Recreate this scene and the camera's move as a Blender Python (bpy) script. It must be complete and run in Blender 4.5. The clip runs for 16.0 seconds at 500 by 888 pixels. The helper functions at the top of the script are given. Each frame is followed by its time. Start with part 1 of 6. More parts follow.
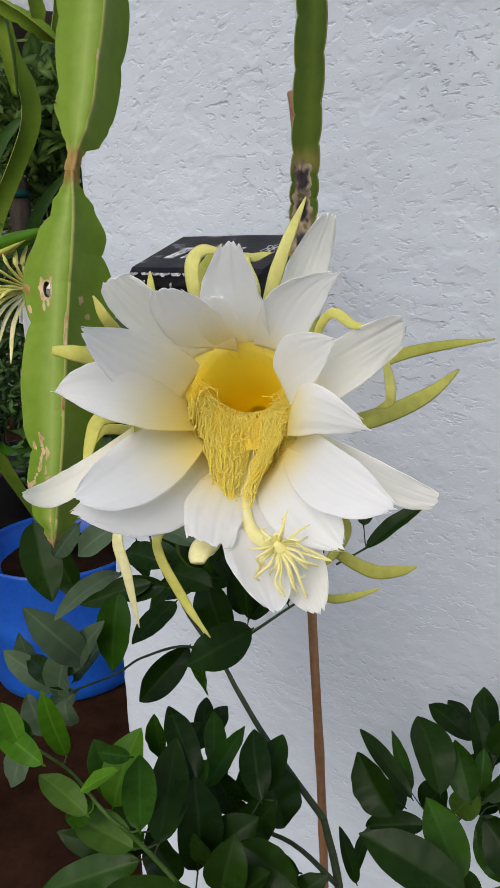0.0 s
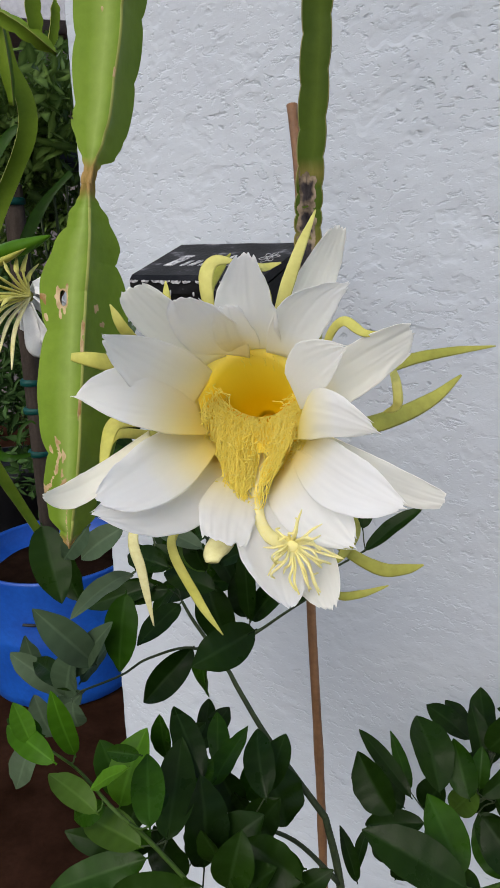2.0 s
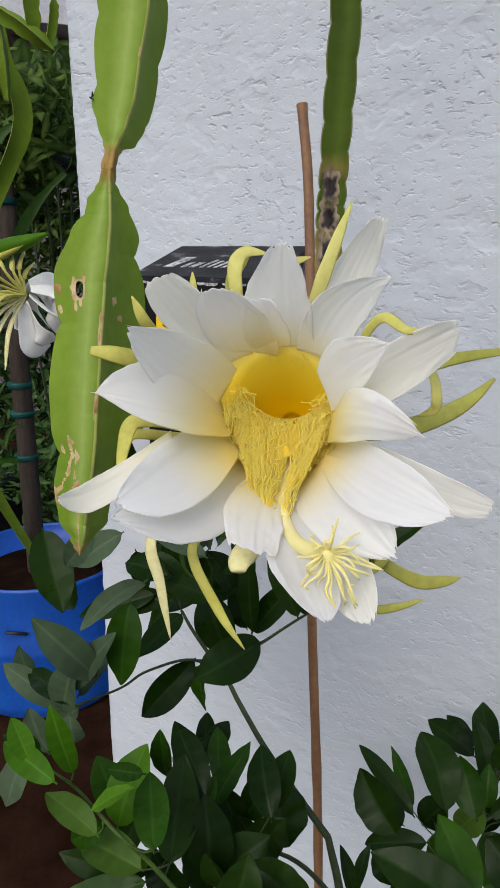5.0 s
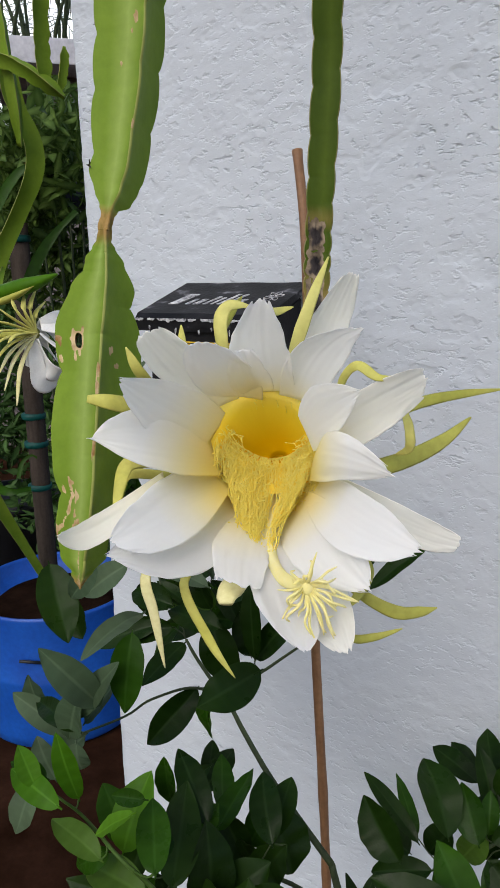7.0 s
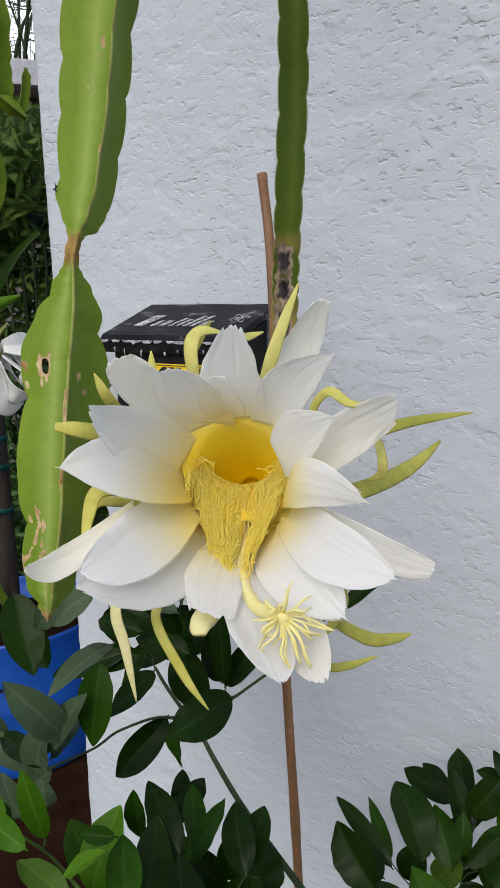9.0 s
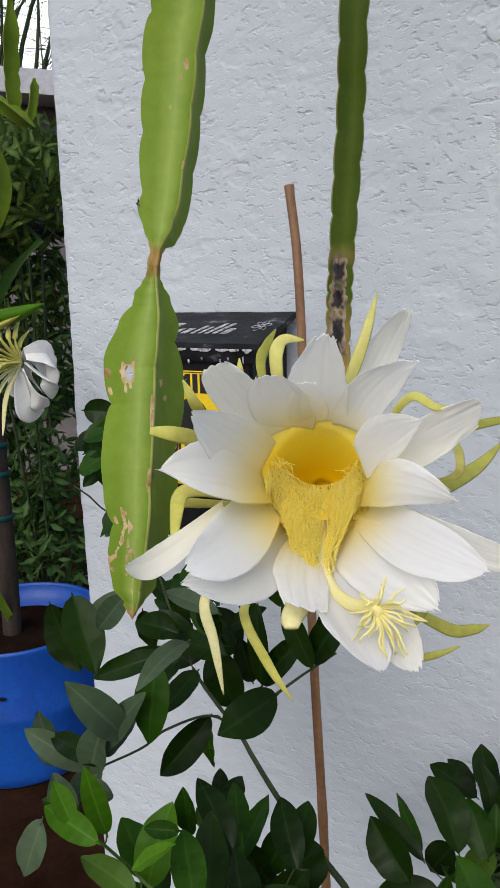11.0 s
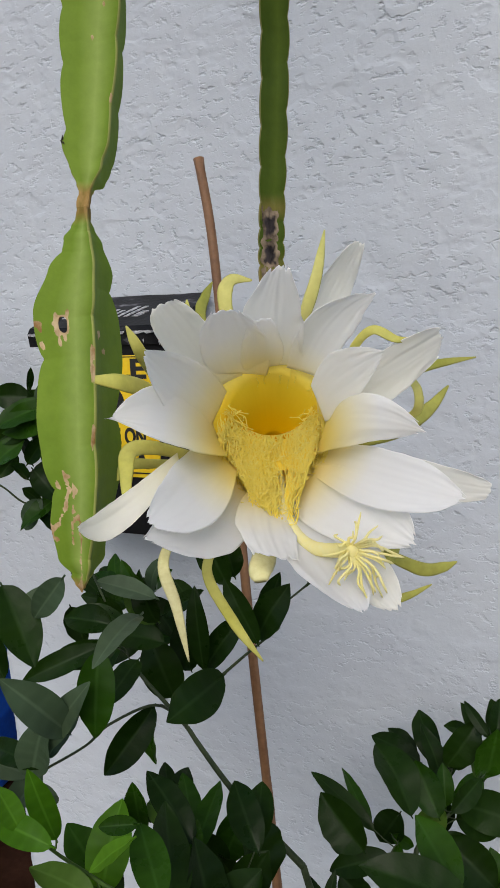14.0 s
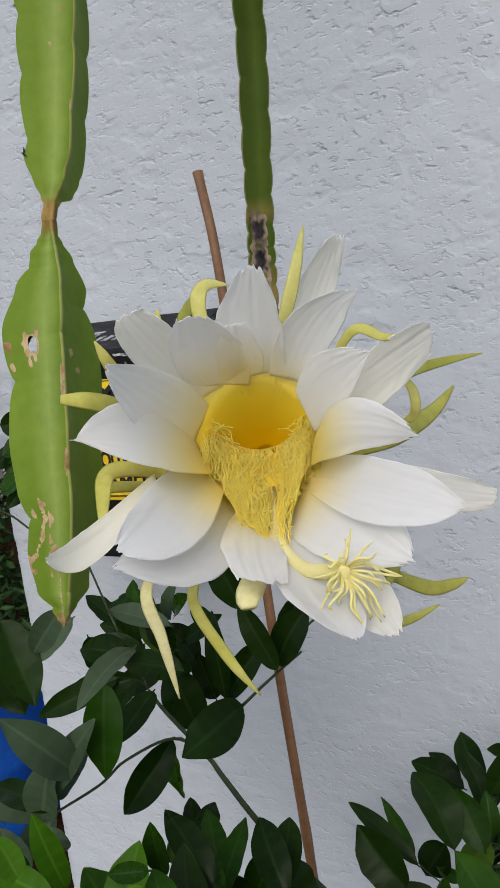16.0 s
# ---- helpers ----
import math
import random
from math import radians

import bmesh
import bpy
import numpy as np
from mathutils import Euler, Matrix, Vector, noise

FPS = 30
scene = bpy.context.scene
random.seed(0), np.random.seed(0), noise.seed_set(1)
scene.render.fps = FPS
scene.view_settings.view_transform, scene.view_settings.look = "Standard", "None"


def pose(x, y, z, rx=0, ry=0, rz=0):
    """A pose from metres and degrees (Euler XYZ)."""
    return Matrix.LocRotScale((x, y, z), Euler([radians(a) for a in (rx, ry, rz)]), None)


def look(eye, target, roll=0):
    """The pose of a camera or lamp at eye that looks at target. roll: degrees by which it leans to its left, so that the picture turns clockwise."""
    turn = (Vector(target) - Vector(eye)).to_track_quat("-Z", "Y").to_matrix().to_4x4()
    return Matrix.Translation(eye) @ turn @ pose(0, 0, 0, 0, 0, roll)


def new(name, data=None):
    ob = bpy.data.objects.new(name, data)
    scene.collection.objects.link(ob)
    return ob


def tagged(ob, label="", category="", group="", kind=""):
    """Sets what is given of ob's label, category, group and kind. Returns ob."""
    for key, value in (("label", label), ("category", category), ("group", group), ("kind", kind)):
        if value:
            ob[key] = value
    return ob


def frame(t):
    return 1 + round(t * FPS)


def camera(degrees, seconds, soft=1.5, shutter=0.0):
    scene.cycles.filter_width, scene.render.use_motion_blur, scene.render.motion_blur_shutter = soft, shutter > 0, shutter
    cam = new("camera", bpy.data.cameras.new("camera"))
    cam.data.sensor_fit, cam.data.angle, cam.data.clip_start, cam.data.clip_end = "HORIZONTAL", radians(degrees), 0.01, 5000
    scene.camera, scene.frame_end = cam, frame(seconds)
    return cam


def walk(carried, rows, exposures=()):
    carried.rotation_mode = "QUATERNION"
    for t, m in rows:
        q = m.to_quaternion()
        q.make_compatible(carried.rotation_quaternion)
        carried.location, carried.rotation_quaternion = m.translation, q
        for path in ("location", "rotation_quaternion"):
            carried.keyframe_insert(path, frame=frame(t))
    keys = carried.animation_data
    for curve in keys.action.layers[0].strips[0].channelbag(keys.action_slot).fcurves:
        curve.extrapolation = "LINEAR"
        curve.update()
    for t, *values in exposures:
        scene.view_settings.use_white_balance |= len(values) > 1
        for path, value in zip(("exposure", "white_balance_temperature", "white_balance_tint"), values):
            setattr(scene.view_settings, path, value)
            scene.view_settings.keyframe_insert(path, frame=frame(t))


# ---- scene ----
cam = camera(39.5, 16.0)
PATH = [
    (0, (0.0728, 0.0368, 1.6035), (-0.7478, 1.2150, 1.1685), -1.4),
    (0.5, (0.0450, 0.0248, 1.5990), (-0.7402, 1.2315, 1.1790), -1.3),
    (1, (0.0457, 0.0188, 1.5998), (-0.7350, 1.2292, 1.1812), -1.1),
    (1.5, (0.0848, 0.0248, 1.6058), (-0.7388, 1.2030, 1.1790), -1.3),
    (2, (0.0705, 0.0173, 1.6065), (-0.7350, 1.2098, 1.1835), -1.3),
    (2.5, (0.0518, 0.0083, 1.6043), (-0.7200, 1.2285, 1.1970), -1.1),
    (3, (0.0840, 0.0112, 1.6110), (-0.7208, 1.2105, 1.2060), -0.6),
    (3.5, (0.0840, 0.0135, 1.6072), (-0.7328, 1.2045, 1.2015), -0.5),
    (4, (0.0398, 0.0142, 1.5983), (-0.7275, 1.2323, 1.1745), 1.0),
    (4.2, (0.0345, 0.0218, 1.5960), (-0.7268, 1.2428, 1.1723), 0.7),
    (6.3, (0.0675, 0.0150, 1.6080), (-0.7485, 1.2218, 1.2517), -1.0),
    (6.5, (0.0743, 0.0060, 1.6118), (-0.7567, 1.2015, 1.2510), -0.4),
    (7, (0.0638, 0.0105, 1.6125), (-0.7470, 1.2218, 1.2585), -1.0),
    (7.5, (0.0428, 0.0112, 1.6147), (-0.7095, 1.2675, 1.2893), -1.1),
    (8, (0.0683, 0.0248, 1.6170), (-0.7057, 1.2675, 1.2915), -0.9),
    (8.5, (0.0863, 0.0240, 1.6192), (-0.6967, 1.2615, 1.2945), -1.1),
    (9, (0.0570, 0.0128, 1.6163), (-0.6930, 1.2728, 1.2997), -0.9),
    (9.5, (0.0600, 0.0240, 1.6192), (-0.7065, 1.2757, 1.3103), -0.9),
    (10, (0.0713, 0.0255, 1.6200), (-0.7342, 1.2532, 1.3140), -1.2),
    (10.2, (0.0622, 0.0210, 1.6200), (-0.7365, 1.2532, 1.3125), -1.2),
    (12.3, (-0.0285, -0.1207, 1.6095), (-0.5003, 1.2735, 1.3178), -3.0),
    (12.5, (-0.0240, -0.1110, 1.6012), (-0.4657, 1.2923, 1.3065), -3.6),
    (13, (0.0097, -0.0795, 1.5960), (-0.4425, 1.3177, 1.2930), -3.2),
    (13.5, (-0.0037, -0.0570, 1.5998), (-0.5423, 1.3110, 1.3028), -1.7),
    (14, (-0.0277, -0.0360, 1.5803), (-0.5497, 1.3387, 1.2825), -2.6),
    (14.5, (-0.0158, -0.0180, 1.5720), (-0.5483, 1.3530, 1.2795), -4.0),
    (15, (0.0218, 0.0008, 1.5757), (-0.5835, 1.3440, 1.2938), -6.1),
    (15.5, (0.0112, 0.0023, 1.5712), (-0.5955, 1.3462, 1.2983), -6.6),
    (16, (-0.0090, 0.0037, 1.5705), (-0.6105, 1.3545, 1.3163), -6.2),
]
walk(cam, [(t, look(eye, target, roll)) for t, eye, target, roll in PATH],
     [(0.0, -0.02), (6.5, -0.02), (10.0, -0.06), (12.5, 0.0), (13.0, 0.0), (13.5, -0.18), (14.5, -0.20), (16.0, -0.20)])

# ---- light: bright shade under a hazy sky ----
world = bpy.data.worlds.new("sky")
scene.world = world
world.use_nodes = True
wn = world.node_tree
sky = wn.nodes.new("ShaderNodeTexSky")
sky.sky_type, sky.sun_disc = "NISHITA", False
sky.sun_elevation, sky.sun_rotation = radians(42), radians(171)
sky.air_density, sky.dust_density = 1.0, 2.4
wn.nodes["Background"].inputs["Strength"].default_value = 0.178
wn.links.new(sky.outputs["Color"], wn.nodes["Background"].inputs["Color"])
sun = new("sun", bpy.data.lights.new("sun", "SUN"))
sun.data.energy, sun.data.angle, sun.data.color = 1.13, radians(40), (1.0, 0.98, 0.95)
sun.matrix_world = look((0.20, -1.9, 3.55), (-0.15, 0.4, 1.5))


# ---- materials ----
def shade(name, rough=0.6, spec=0.4):
    """A node material with its principled shader, and short helpers to wire it."""
    m = bpy.data.materials.new(name)
    m.use_nodes = True
    b = m.node_tree.nodes["Principled BSDF"]
    b.inputs["Roughness"].default_value = rough
    b.inputs["Specular IOR Level"].default_value = spec
    return m, m.node_tree, b


def node(tree, kind, **values):
    n = tree.nodes.new(kind)
    for k, v in values.items():
        n.inputs[k.replace("_", " ")].default_value = v
    return n


def ramp(tree, source, stops):
    r = tree.nodes.new("ShaderNodeValToRGB")
    while len(r.color_ramp.elements) < len(stops):
        r.color_ramp.elements.new(0.5)
    for e, (at, col) in zip(r.color_ramp.elements, stops):
        e.position, e.color = at, (*col, 1)
    tree.links.new(source, r.inputs["Fac"])
    return r.outputs["Color"]


def spots(tree, scale, detail=4.0, rough=0.6, stretch=None):
    co = tree.nodes.new("ShaderNodeTexCoord").outputs["Object"]
    if stretch:
        mp = tree.nodes.new("ShaderNodeMapping")
        mp.inputs["Scale"].default_value = stretch
        tree.links.new(co, mp.inputs["Vector"])
        co = mp.outputs["Vector"]
    n = node(tree, "ShaderNodeTexNoise", Scale=scale, Detail=detail, Roughness=rough)
    tree.links.new(co, n.inputs["Vector"])
    return n.outputs["Fac"]


def mixed(tree, fac, a, b, mode="MIX"):
    m = tree.nodes.new("ShaderNodeMix")
    m.data_type, m.blend_type = "RGBA", mode
    for value, socket in ((fac, m.inputs[0]), (a, m.inputs[6]), (b, m.inputs[7])):
        if isinstance(value, (int, float)):
            socket.default_value = value
        elif isinstance(value, tuple):
            socket.default_value = (*value, 1)
        else:
            tree.links.new(value, socket)
    return m.outputs[2]


def bump(tree, b, height, strength=0.3, distance=0.002):
    n = node(tree, "ShaderNodeBump", Strength=strength, Distance=distance)
    tree.links.new(height, n.inputs["Height"])
    tree.links.new(n.outputs["Normal"], b.inputs["Normal"])


def simple(name, stops, scale, rough=0.6, spec=0.4, bumpy=0.2, stretch=None, metal=0.0, fine=None):
    """Noise-varied colour with fine relief."""
    m, t, b = shade(name, rough, spec)
    f = spots(t, scale, stretch=stretch)
    c = ramp(t, f, stops)
    g = spots(t, fine or scale * 9, 3.0)
    c = mixed(t, 0.25, c, ramp(t, g, [(0.3, (0.25, 0.25, 0.25)), (0.7, (0.75, 0.75, 0.75))]), "OVERLAY")
    t.links.new(c, b.inputs["Base Color"])
    b.inputs["Metallic"].default_value = metal
    bump(t, b, g, bumpy)
    return m


def attribute(tree, name):
    a = tree.nodes.new("ShaderNodeAttribute")
    a.attribute_name = name
    return a.outputs["Fac"]


def see_through(m, t, b, colour, amount):
    """Lets part of the light pass through a thin leaf or petal."""
    tr = t.nodes.new("ShaderNodeBsdfTranslucent")
    t.links.new(colour, tr.inputs["Color"])
    mx = t.nodes.new("ShaderNodeMixShader")
    mx.inputs["Fac"].default_value = amount
    t.links.new(b.outputs["BSDF"], mx.inputs[1])
    t.links.new(tr.outputs["BSDF"], mx.inputs[2])
    t.links.new(mx.outputs["Shader"], t.nodes["Material Output"].inputs["Surface"])


def stucco_material():
    """White paint over trowelled stucco: small lipped pits in clusters, and a few drawn-out cracks."""
    m, t, b = shade("white_stucco", 0.85, 0.2)
    c = ramp(t, spots(t, 1.6, 5.0), [(0.3, (0.490, 0.526, 0.572)), (0.7, (0.550, 0.589, 0.632))])
    dirt = ramp(t, spots(t, 30.0, 6.0, 0.7, (1, 1, 1.8)), [(0.24, (0.60, 0.59, 0.58)), (0.36, (1, 1, 1))])
    c = mixed(t, 0.22, c, dirt, "MULTIPLY")
    t.links.new(c, b.inputs["Base Color"])
    pits = ramp(t, spots(t, 62.0, 3.0, 0.55, (1, 1, 1.6)), [(0.32, (0, 0, 0)), (0.46, (1, 1, 1))])
    where = ramp(t, spots(t, 9.0, 3.0, 0.6), [(0.28, (0, 0, 0)), (0.62, (1, 1, 1))])
    height = t.nodes.new("ShaderNodeSeparateXYZ")
    t.links.new(t.nodes.new("ShaderNodeTexCoord").outputs["Object"], height.inputs[0])
    rough = node(t, "ShaderNodeMapRange", From_Min=1.05, From_Max=1.75, To_Min=0.5, To_Max=1.0)
    t.links.new(height.outputs[2], rough.inputs["Value"])
    where = mixed(t, 1.0, where, rough.outputs[0], "MULTIPLY")
    pits = mixed(t, where, (1.0, 1.0, 1.0), pits)
    line = ramp(t, spots(t, 11.0, 2.5, 0.5, (1, 1, 2.3)), [(0.488, (1, 1, 1)), (0.50, (0, 0, 0)), (0.512, (1, 1, 1))])
    few = ramp(t, spots(t, 13.0, 2.0, 0.5), [(0.70, (0, 0, 0)), (0.78, (1, 1, 1))])
    line = mixed(t, few, (1.0, 1.0, 1.0), line)
    dents = mixed(t, rough.outputs[0], (1.0, 1.0, 1.0), ramp(t, spots(t, 19.0, 2.2, 0.5, (1, 1, 1.2)), [(0.34, (0, 0, 0)), (0.44, (1, 1, 1))]))
    h = mixed(t, 1.0, mixed(t, 0.6, pits, dents, "MULTIPLY"), line, "MULTIPLY")
    h = mixed(t, 0.13, h, ramp(t, spots(t, 150.0, 4.0, 0.6), [(0.2, (0, 0, 0)), (0.8, (1, 1, 1))]))
    bump(t, b, h, 0.80, 0.0036)
    return m


def petal_material(name, far, near, start, end, through_light, deep=None):
    """Petal tissue: coloured by the distance from the flower's axis."""
    m, t, b = shade(name, 0.55, 0.25)
    co = t.nodes.new("ShaderNodeTexCoord").outputs["Object"]
    sep = t.nodes.new("ShaderNodeSeparateXYZ")
    shift = t.nodes.new("ShaderNodeVectorMath")
    shift.inputs[1].default_value = (0.002, 0.006, 0)
    t.links.new(co, shift.inputs[0])
    t.links.new(shift.outputs[0], sep.inputs[0])
    flat = t.nodes.new("ShaderNodeCombineXYZ")
    t.links.new(sep.outputs[0], flat.inputs[0])
    t.links.new(sep.outputs[1], flat.inputs[1])
    ln = t.nodes.new("ShaderNodeVectorMath")
    ln.operation = "LENGTH"
    t.links.new(flat.outputs[0], ln.inputs[0])
    rng = node(t, "ShaderNodeMapRange", From_Min=start, From_Max=end)
    t.links.new(ln.outputs["Value"], rng.inputs["Value"])
    mid = tuple((a + 4 * c) / 5 for a, c in zip(near, far))
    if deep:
        # orange to yellow tissue; the first stop adds the pit's shade as colour
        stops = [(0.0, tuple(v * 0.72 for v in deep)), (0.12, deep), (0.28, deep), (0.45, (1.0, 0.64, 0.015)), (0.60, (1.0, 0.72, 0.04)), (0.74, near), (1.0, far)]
    else:
        stops = [(0.0, near), (0.35, tuple((a + c) / 2 for a, c in zip(near, far))), (0.62, mid), (1.0, far)]
    c = ramp(t, rng.outputs[0], stops)
    ray = t.nodes.new("ShaderNodeVectorMath")
    ray.operation = "NORMALIZE"
    t.links.new(flat.outputs[0], ray.inputs[0])
    rib = node(t, "ShaderNodeTexNoise", Scale=26.0, Detail=3.0, Roughness=0.55)
    t.links.new(ray.outputs[0], rib.inputs["Vector"])
    vein = mixed(t, 0.35, rib.outputs["Fac"], spots(t, 60.0, 3.0, 0.5))
    c = mixed(t, 0.06, c, ramp(t, vein, [(0.3, (0.6, 0.6, 0.6)), (0.7, (1, 1, 1))]), "MULTIPLY")
    t.links.new(c, b.inputs["Base Color"])
    bump(t, b, vein, 0.12, 0.001)
    see_through(m, t, b, c, through_light)
    return m


def cactus_material(name, dark, light, middle, scar_dark=(0.26, 0.14, 0.05), scar_light=(0.60, 0.46, 0.27)):
    m, t, b = shade(name, 0.55, 0.10)
    base = ramp(t, spots(t, 12.0), [(0.3, dark), (0.7, light)])
    # the groove's highlight is put into the skin colour
    pale = attribute(t, "pale")
    c = mixed(t, pale, base, middle)
    grain = spots(t, 120.0, 3.0)
    c = mixed(t, 0.2, c, ramp(t, grain, [(0.3, (0.35, 0.35, 0.35)), (0.7, (0.65, 0.65, 0.65))]), "OVERLAY")
    c = mixed(t, attribute(t, "rim"), c, (0.46, 0.40, 0.17))
    brown = ramp(t, spots(t, 90.0, 4.0, 0.6, (1, 1, 0.25)), [(0.35, (0.20, 0.14, 0.03)), (0.6, (0.44, 0.27, 0.10)), (0.75, (0.55, 0.40, 0.20))])
    c = mixed(t, attribute(t, "dried"), c, brown)
    corky = ramp(t, spots(t, 70.0, 5.0), [(0.35, scar_dark), (0.65, scar_light)])
    edge = t.nodes.new("ShaderNodeMath")
    edge.operation = "MULTIPLY_ADD"
    t.links.new(spots(t, 260.0, 4.0), edge.inputs[0])
    edge.inputs[1].default_value = 0.9
    t.links.new(attribute(t, "scar"), edge.inputs[2])
    c = mixed(t, ramp(t, edge.outputs[0], [(0.80, (0, 0, 0)), (0.84, (0.6, 0.6, 0.6)), (0.95, (1, 1, 1))]), c, corky)
    c = mixed(t, attribute(t, "core"), c, ramp(t, spots(t, 160.0, 4.0, 0.6, (1, 1, 0.4)), [(0.35, (0.008, 0.007, 0.009)), (0.7, (0.060, 0.050, 0.052))]))
    t.links.new(c, b.inputs["Base Color"])
    bump(t, b, grain, 0.12, 0.002)
    return m


def leaf_material(name, dark, light, gloss, through_light):
    m, t, b = shade(name, gloss + 0.04, 0.10)
    info = t.nodes.new("ShaderNodeObjectInfo").outputs["Random"]
    c = ramp(t, info, [(0.0, dark), (1.0, light)])
    vein = attribute(t, "vein")
    c = mixed(t, 0.35, c, ramp(t, spots(t, 45.0, 4.0), [(0.3, (0.55, 0.55, 0.55)), (0.7, (1.0, 1.0, 1.0))]), "MULTIPLY")
    c = mixed(t, vein, c, tuple(min(1, v * 1.7 + 0.02) for v in light))
    blotch = ramp(t, spots(t, 16.0, 3.0, 0.55), [(0.32, (0.62, 0.62, 0.62)), (0.68, (1.25, 1.25, 1.25))])
    c = mixed(t, 0.7, c, blotch, "MULTIPLY")
    t.links.new(c, b.inputs["Base Color"])
    dust = ramp(t, spots(t, 34.0, 4.0, 0.6), [(0.35, (gloss - 0.08,) * 3), (0.70, (gloss + 0.16,) * 3)])
    t.links.new(dust, b.inputs["Roughness"])
    bump(t, b, spots(t, 60.0, 3.0), 0.45, 0.002)
    see_through(m, t, b, c, through_light)
    return m


STUCCO = stucco_material()
PETAL = petal_material("white_petal", (0.98, 0.98, 0.972), (0.99, 0.86, 0.30), 0.033, 0.060, 0.60)
PALE_PETAL = petal_material("pale_petal", (0.98, 0.98, 0.965), (0.97, 0.92, 0.62), 0.022, 0.040, 0.60)
IVORY_PETAL = petal_material("ivory_petal", (0.97, 0.965, 0.92), (0.99, 0.86, 0.30), 0.033, 0.062, 0.60)
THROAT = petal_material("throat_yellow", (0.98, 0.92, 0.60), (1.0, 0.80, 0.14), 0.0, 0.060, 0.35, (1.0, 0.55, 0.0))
SEPAL = simple("yellow_green_sepal", [(0.3, (0.468, 0.45, 0.081)), (0.7, (0.594, 0.558, 0.18))], 14.0, 0.55, 0.25, 0.05)
SEPAL_GREEN = simple("green_sepal", [(0.3, (0.26, 0.275, 0.040)), (0.7, (0.40, 0.39, 0.080))], 14.0, 0.55, 0.25, 0.05)
CREAM_PETAL = petal_material("cream_petal", (0.95, 0.94, 0.86), (0.86, 0.80, 0.45), 0.045, 0.090, 0.5)
WHITE_PETAL = simple("plain_white_petal", [(0.3, (0.70, 0.70, 0.68)), (0.7, (0.85, 0.85, 0.83))], 40.0, 0.6, 0.2, 0.2)
SEPAL_PALE = simple("cream_sepal", [(0.3, (0.60, 0.56, 0.24)), (0.7, (0.72, 0.68, 0.38))], 30.0, 0.5, 0.35, 0.1)
STAMEN = simple("stamen_yellow", [(0.3, (1.0, 0.82, 0.12)), (0.7, (1.0, 0.89, 0.22))], 80.0, 0.6, 0.2, 0.0)
STAMEN_GOLD = simple("stamen_gold", [(0.3, (1.0, 0.74, 0.06)), (0.7, (1.0, 0.82, 0.11))], 120.0, 0.6, 0.2, 0.4)
ANTHER = simple("anther_cream", [(0.3, (1.0, 0.86, 0.18)), (0.7, (1.0, 0.90, 0.28))], 80.0, 0.6, 0.2, 0.05)
STYLE = simple("style_cream", [(0.3, (0.97, 0.89, 0.36)), (0.7, (0.98, 0.93, 0.52))], 40.0, 0.55, 0.3, 0.05)
CACTUS = cactus_material("cactus_skin", (0.118, 0.2000, 0.0150), (0.178, 0.2700, 0.0280), (0.320, 0.415, 0.115))
CACTUS_OLD = cactus_material("old_cactus_skin", (0.036, 0.066, 0.0060), (0.060, 0.096, 0.0095), (0.080, 0.122, 0.014), (0.045, 0.034, 0.026), (0.36, 0.28, 0.20))
SPINE = simple("dark_spine", [(0.3, (0.03, 0.025, 0.02)), (0.7, (0.10, 0.08, 0.06))], 200.0, 0.6, 0.3, 0.1)
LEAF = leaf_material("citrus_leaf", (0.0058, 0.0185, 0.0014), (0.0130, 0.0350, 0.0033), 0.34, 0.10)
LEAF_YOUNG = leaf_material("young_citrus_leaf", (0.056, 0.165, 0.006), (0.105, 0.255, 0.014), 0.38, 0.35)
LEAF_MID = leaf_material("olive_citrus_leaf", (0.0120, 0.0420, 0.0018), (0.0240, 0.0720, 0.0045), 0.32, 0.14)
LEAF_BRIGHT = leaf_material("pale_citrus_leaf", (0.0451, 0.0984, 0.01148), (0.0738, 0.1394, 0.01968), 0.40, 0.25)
# dusty grey-green, with the leaf's pale sheen lifted into the colour
LEAF_GREY = leaf_material("dusty_sheen_leaf", (0.048, 0.082, 0.042), (0.085, 0.125, 0.068), 0.40, 0.15)
# garden leaf twice: sunlight put into the first colour, shade into the second
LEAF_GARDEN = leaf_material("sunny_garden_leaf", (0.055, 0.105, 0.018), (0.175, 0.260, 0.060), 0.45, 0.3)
LEAF_SHADE = leaf_material("shaded_garden_leaf", (0.018, 0.050, 0.013), (0.072, 0.145, 0.038), 0.45, 0.2)
BARK = simple("green_bark", [(0.3, (0.020, 0.034, 0.014)), (0.7, (0.048, 0.066, 0.026))], 50.0, 0.7, 0.3, 0.4)
YOUNG_BARK = simple("young_bark", [(0.3, (0.030, 0.065, 0.009)), (0.7, (0.055, 0.105, 0.018))], 50.0, 0.6, 0.2, 0.2)
CANE = simple("brown_cane", [(0.3, (0.165, 0.080, 0.036)), (0.7, (0.27, 0.140, 0.066))], 14.0, 0.55, 0.4, 0.3, stretch=(6, 6, 0.6))
for thin in (STAMEN, ANTHER, STYLE):
    tree = thin.node_tree
    shader = tree.nodes["Principled BSDF"]
    see_through(thin, tree, shader, shader.inputs["Base Color"].links[0].from_socket, 0.30)
BLACK = simple("chipped_black_paint", [(0.3, (0.007, 0.007, 0.008)), (0.72, (0.015, 0.015, 0.017))], 20.0, 0.5, 0.14, 0.2)
LID_BLACK = simple("dusty_black_paint", [(0.42, (0.008, 0.008, 0.009)), (0.58, (0.018, 0.018, 0.020)), (0.63, (0.09, 0.09, 0.10)), (0.72, (0.34, 0.34, 0.35))], 16.0, 0.5, 0.12, 0.3, stretch=(1, 1.8, 1.8))
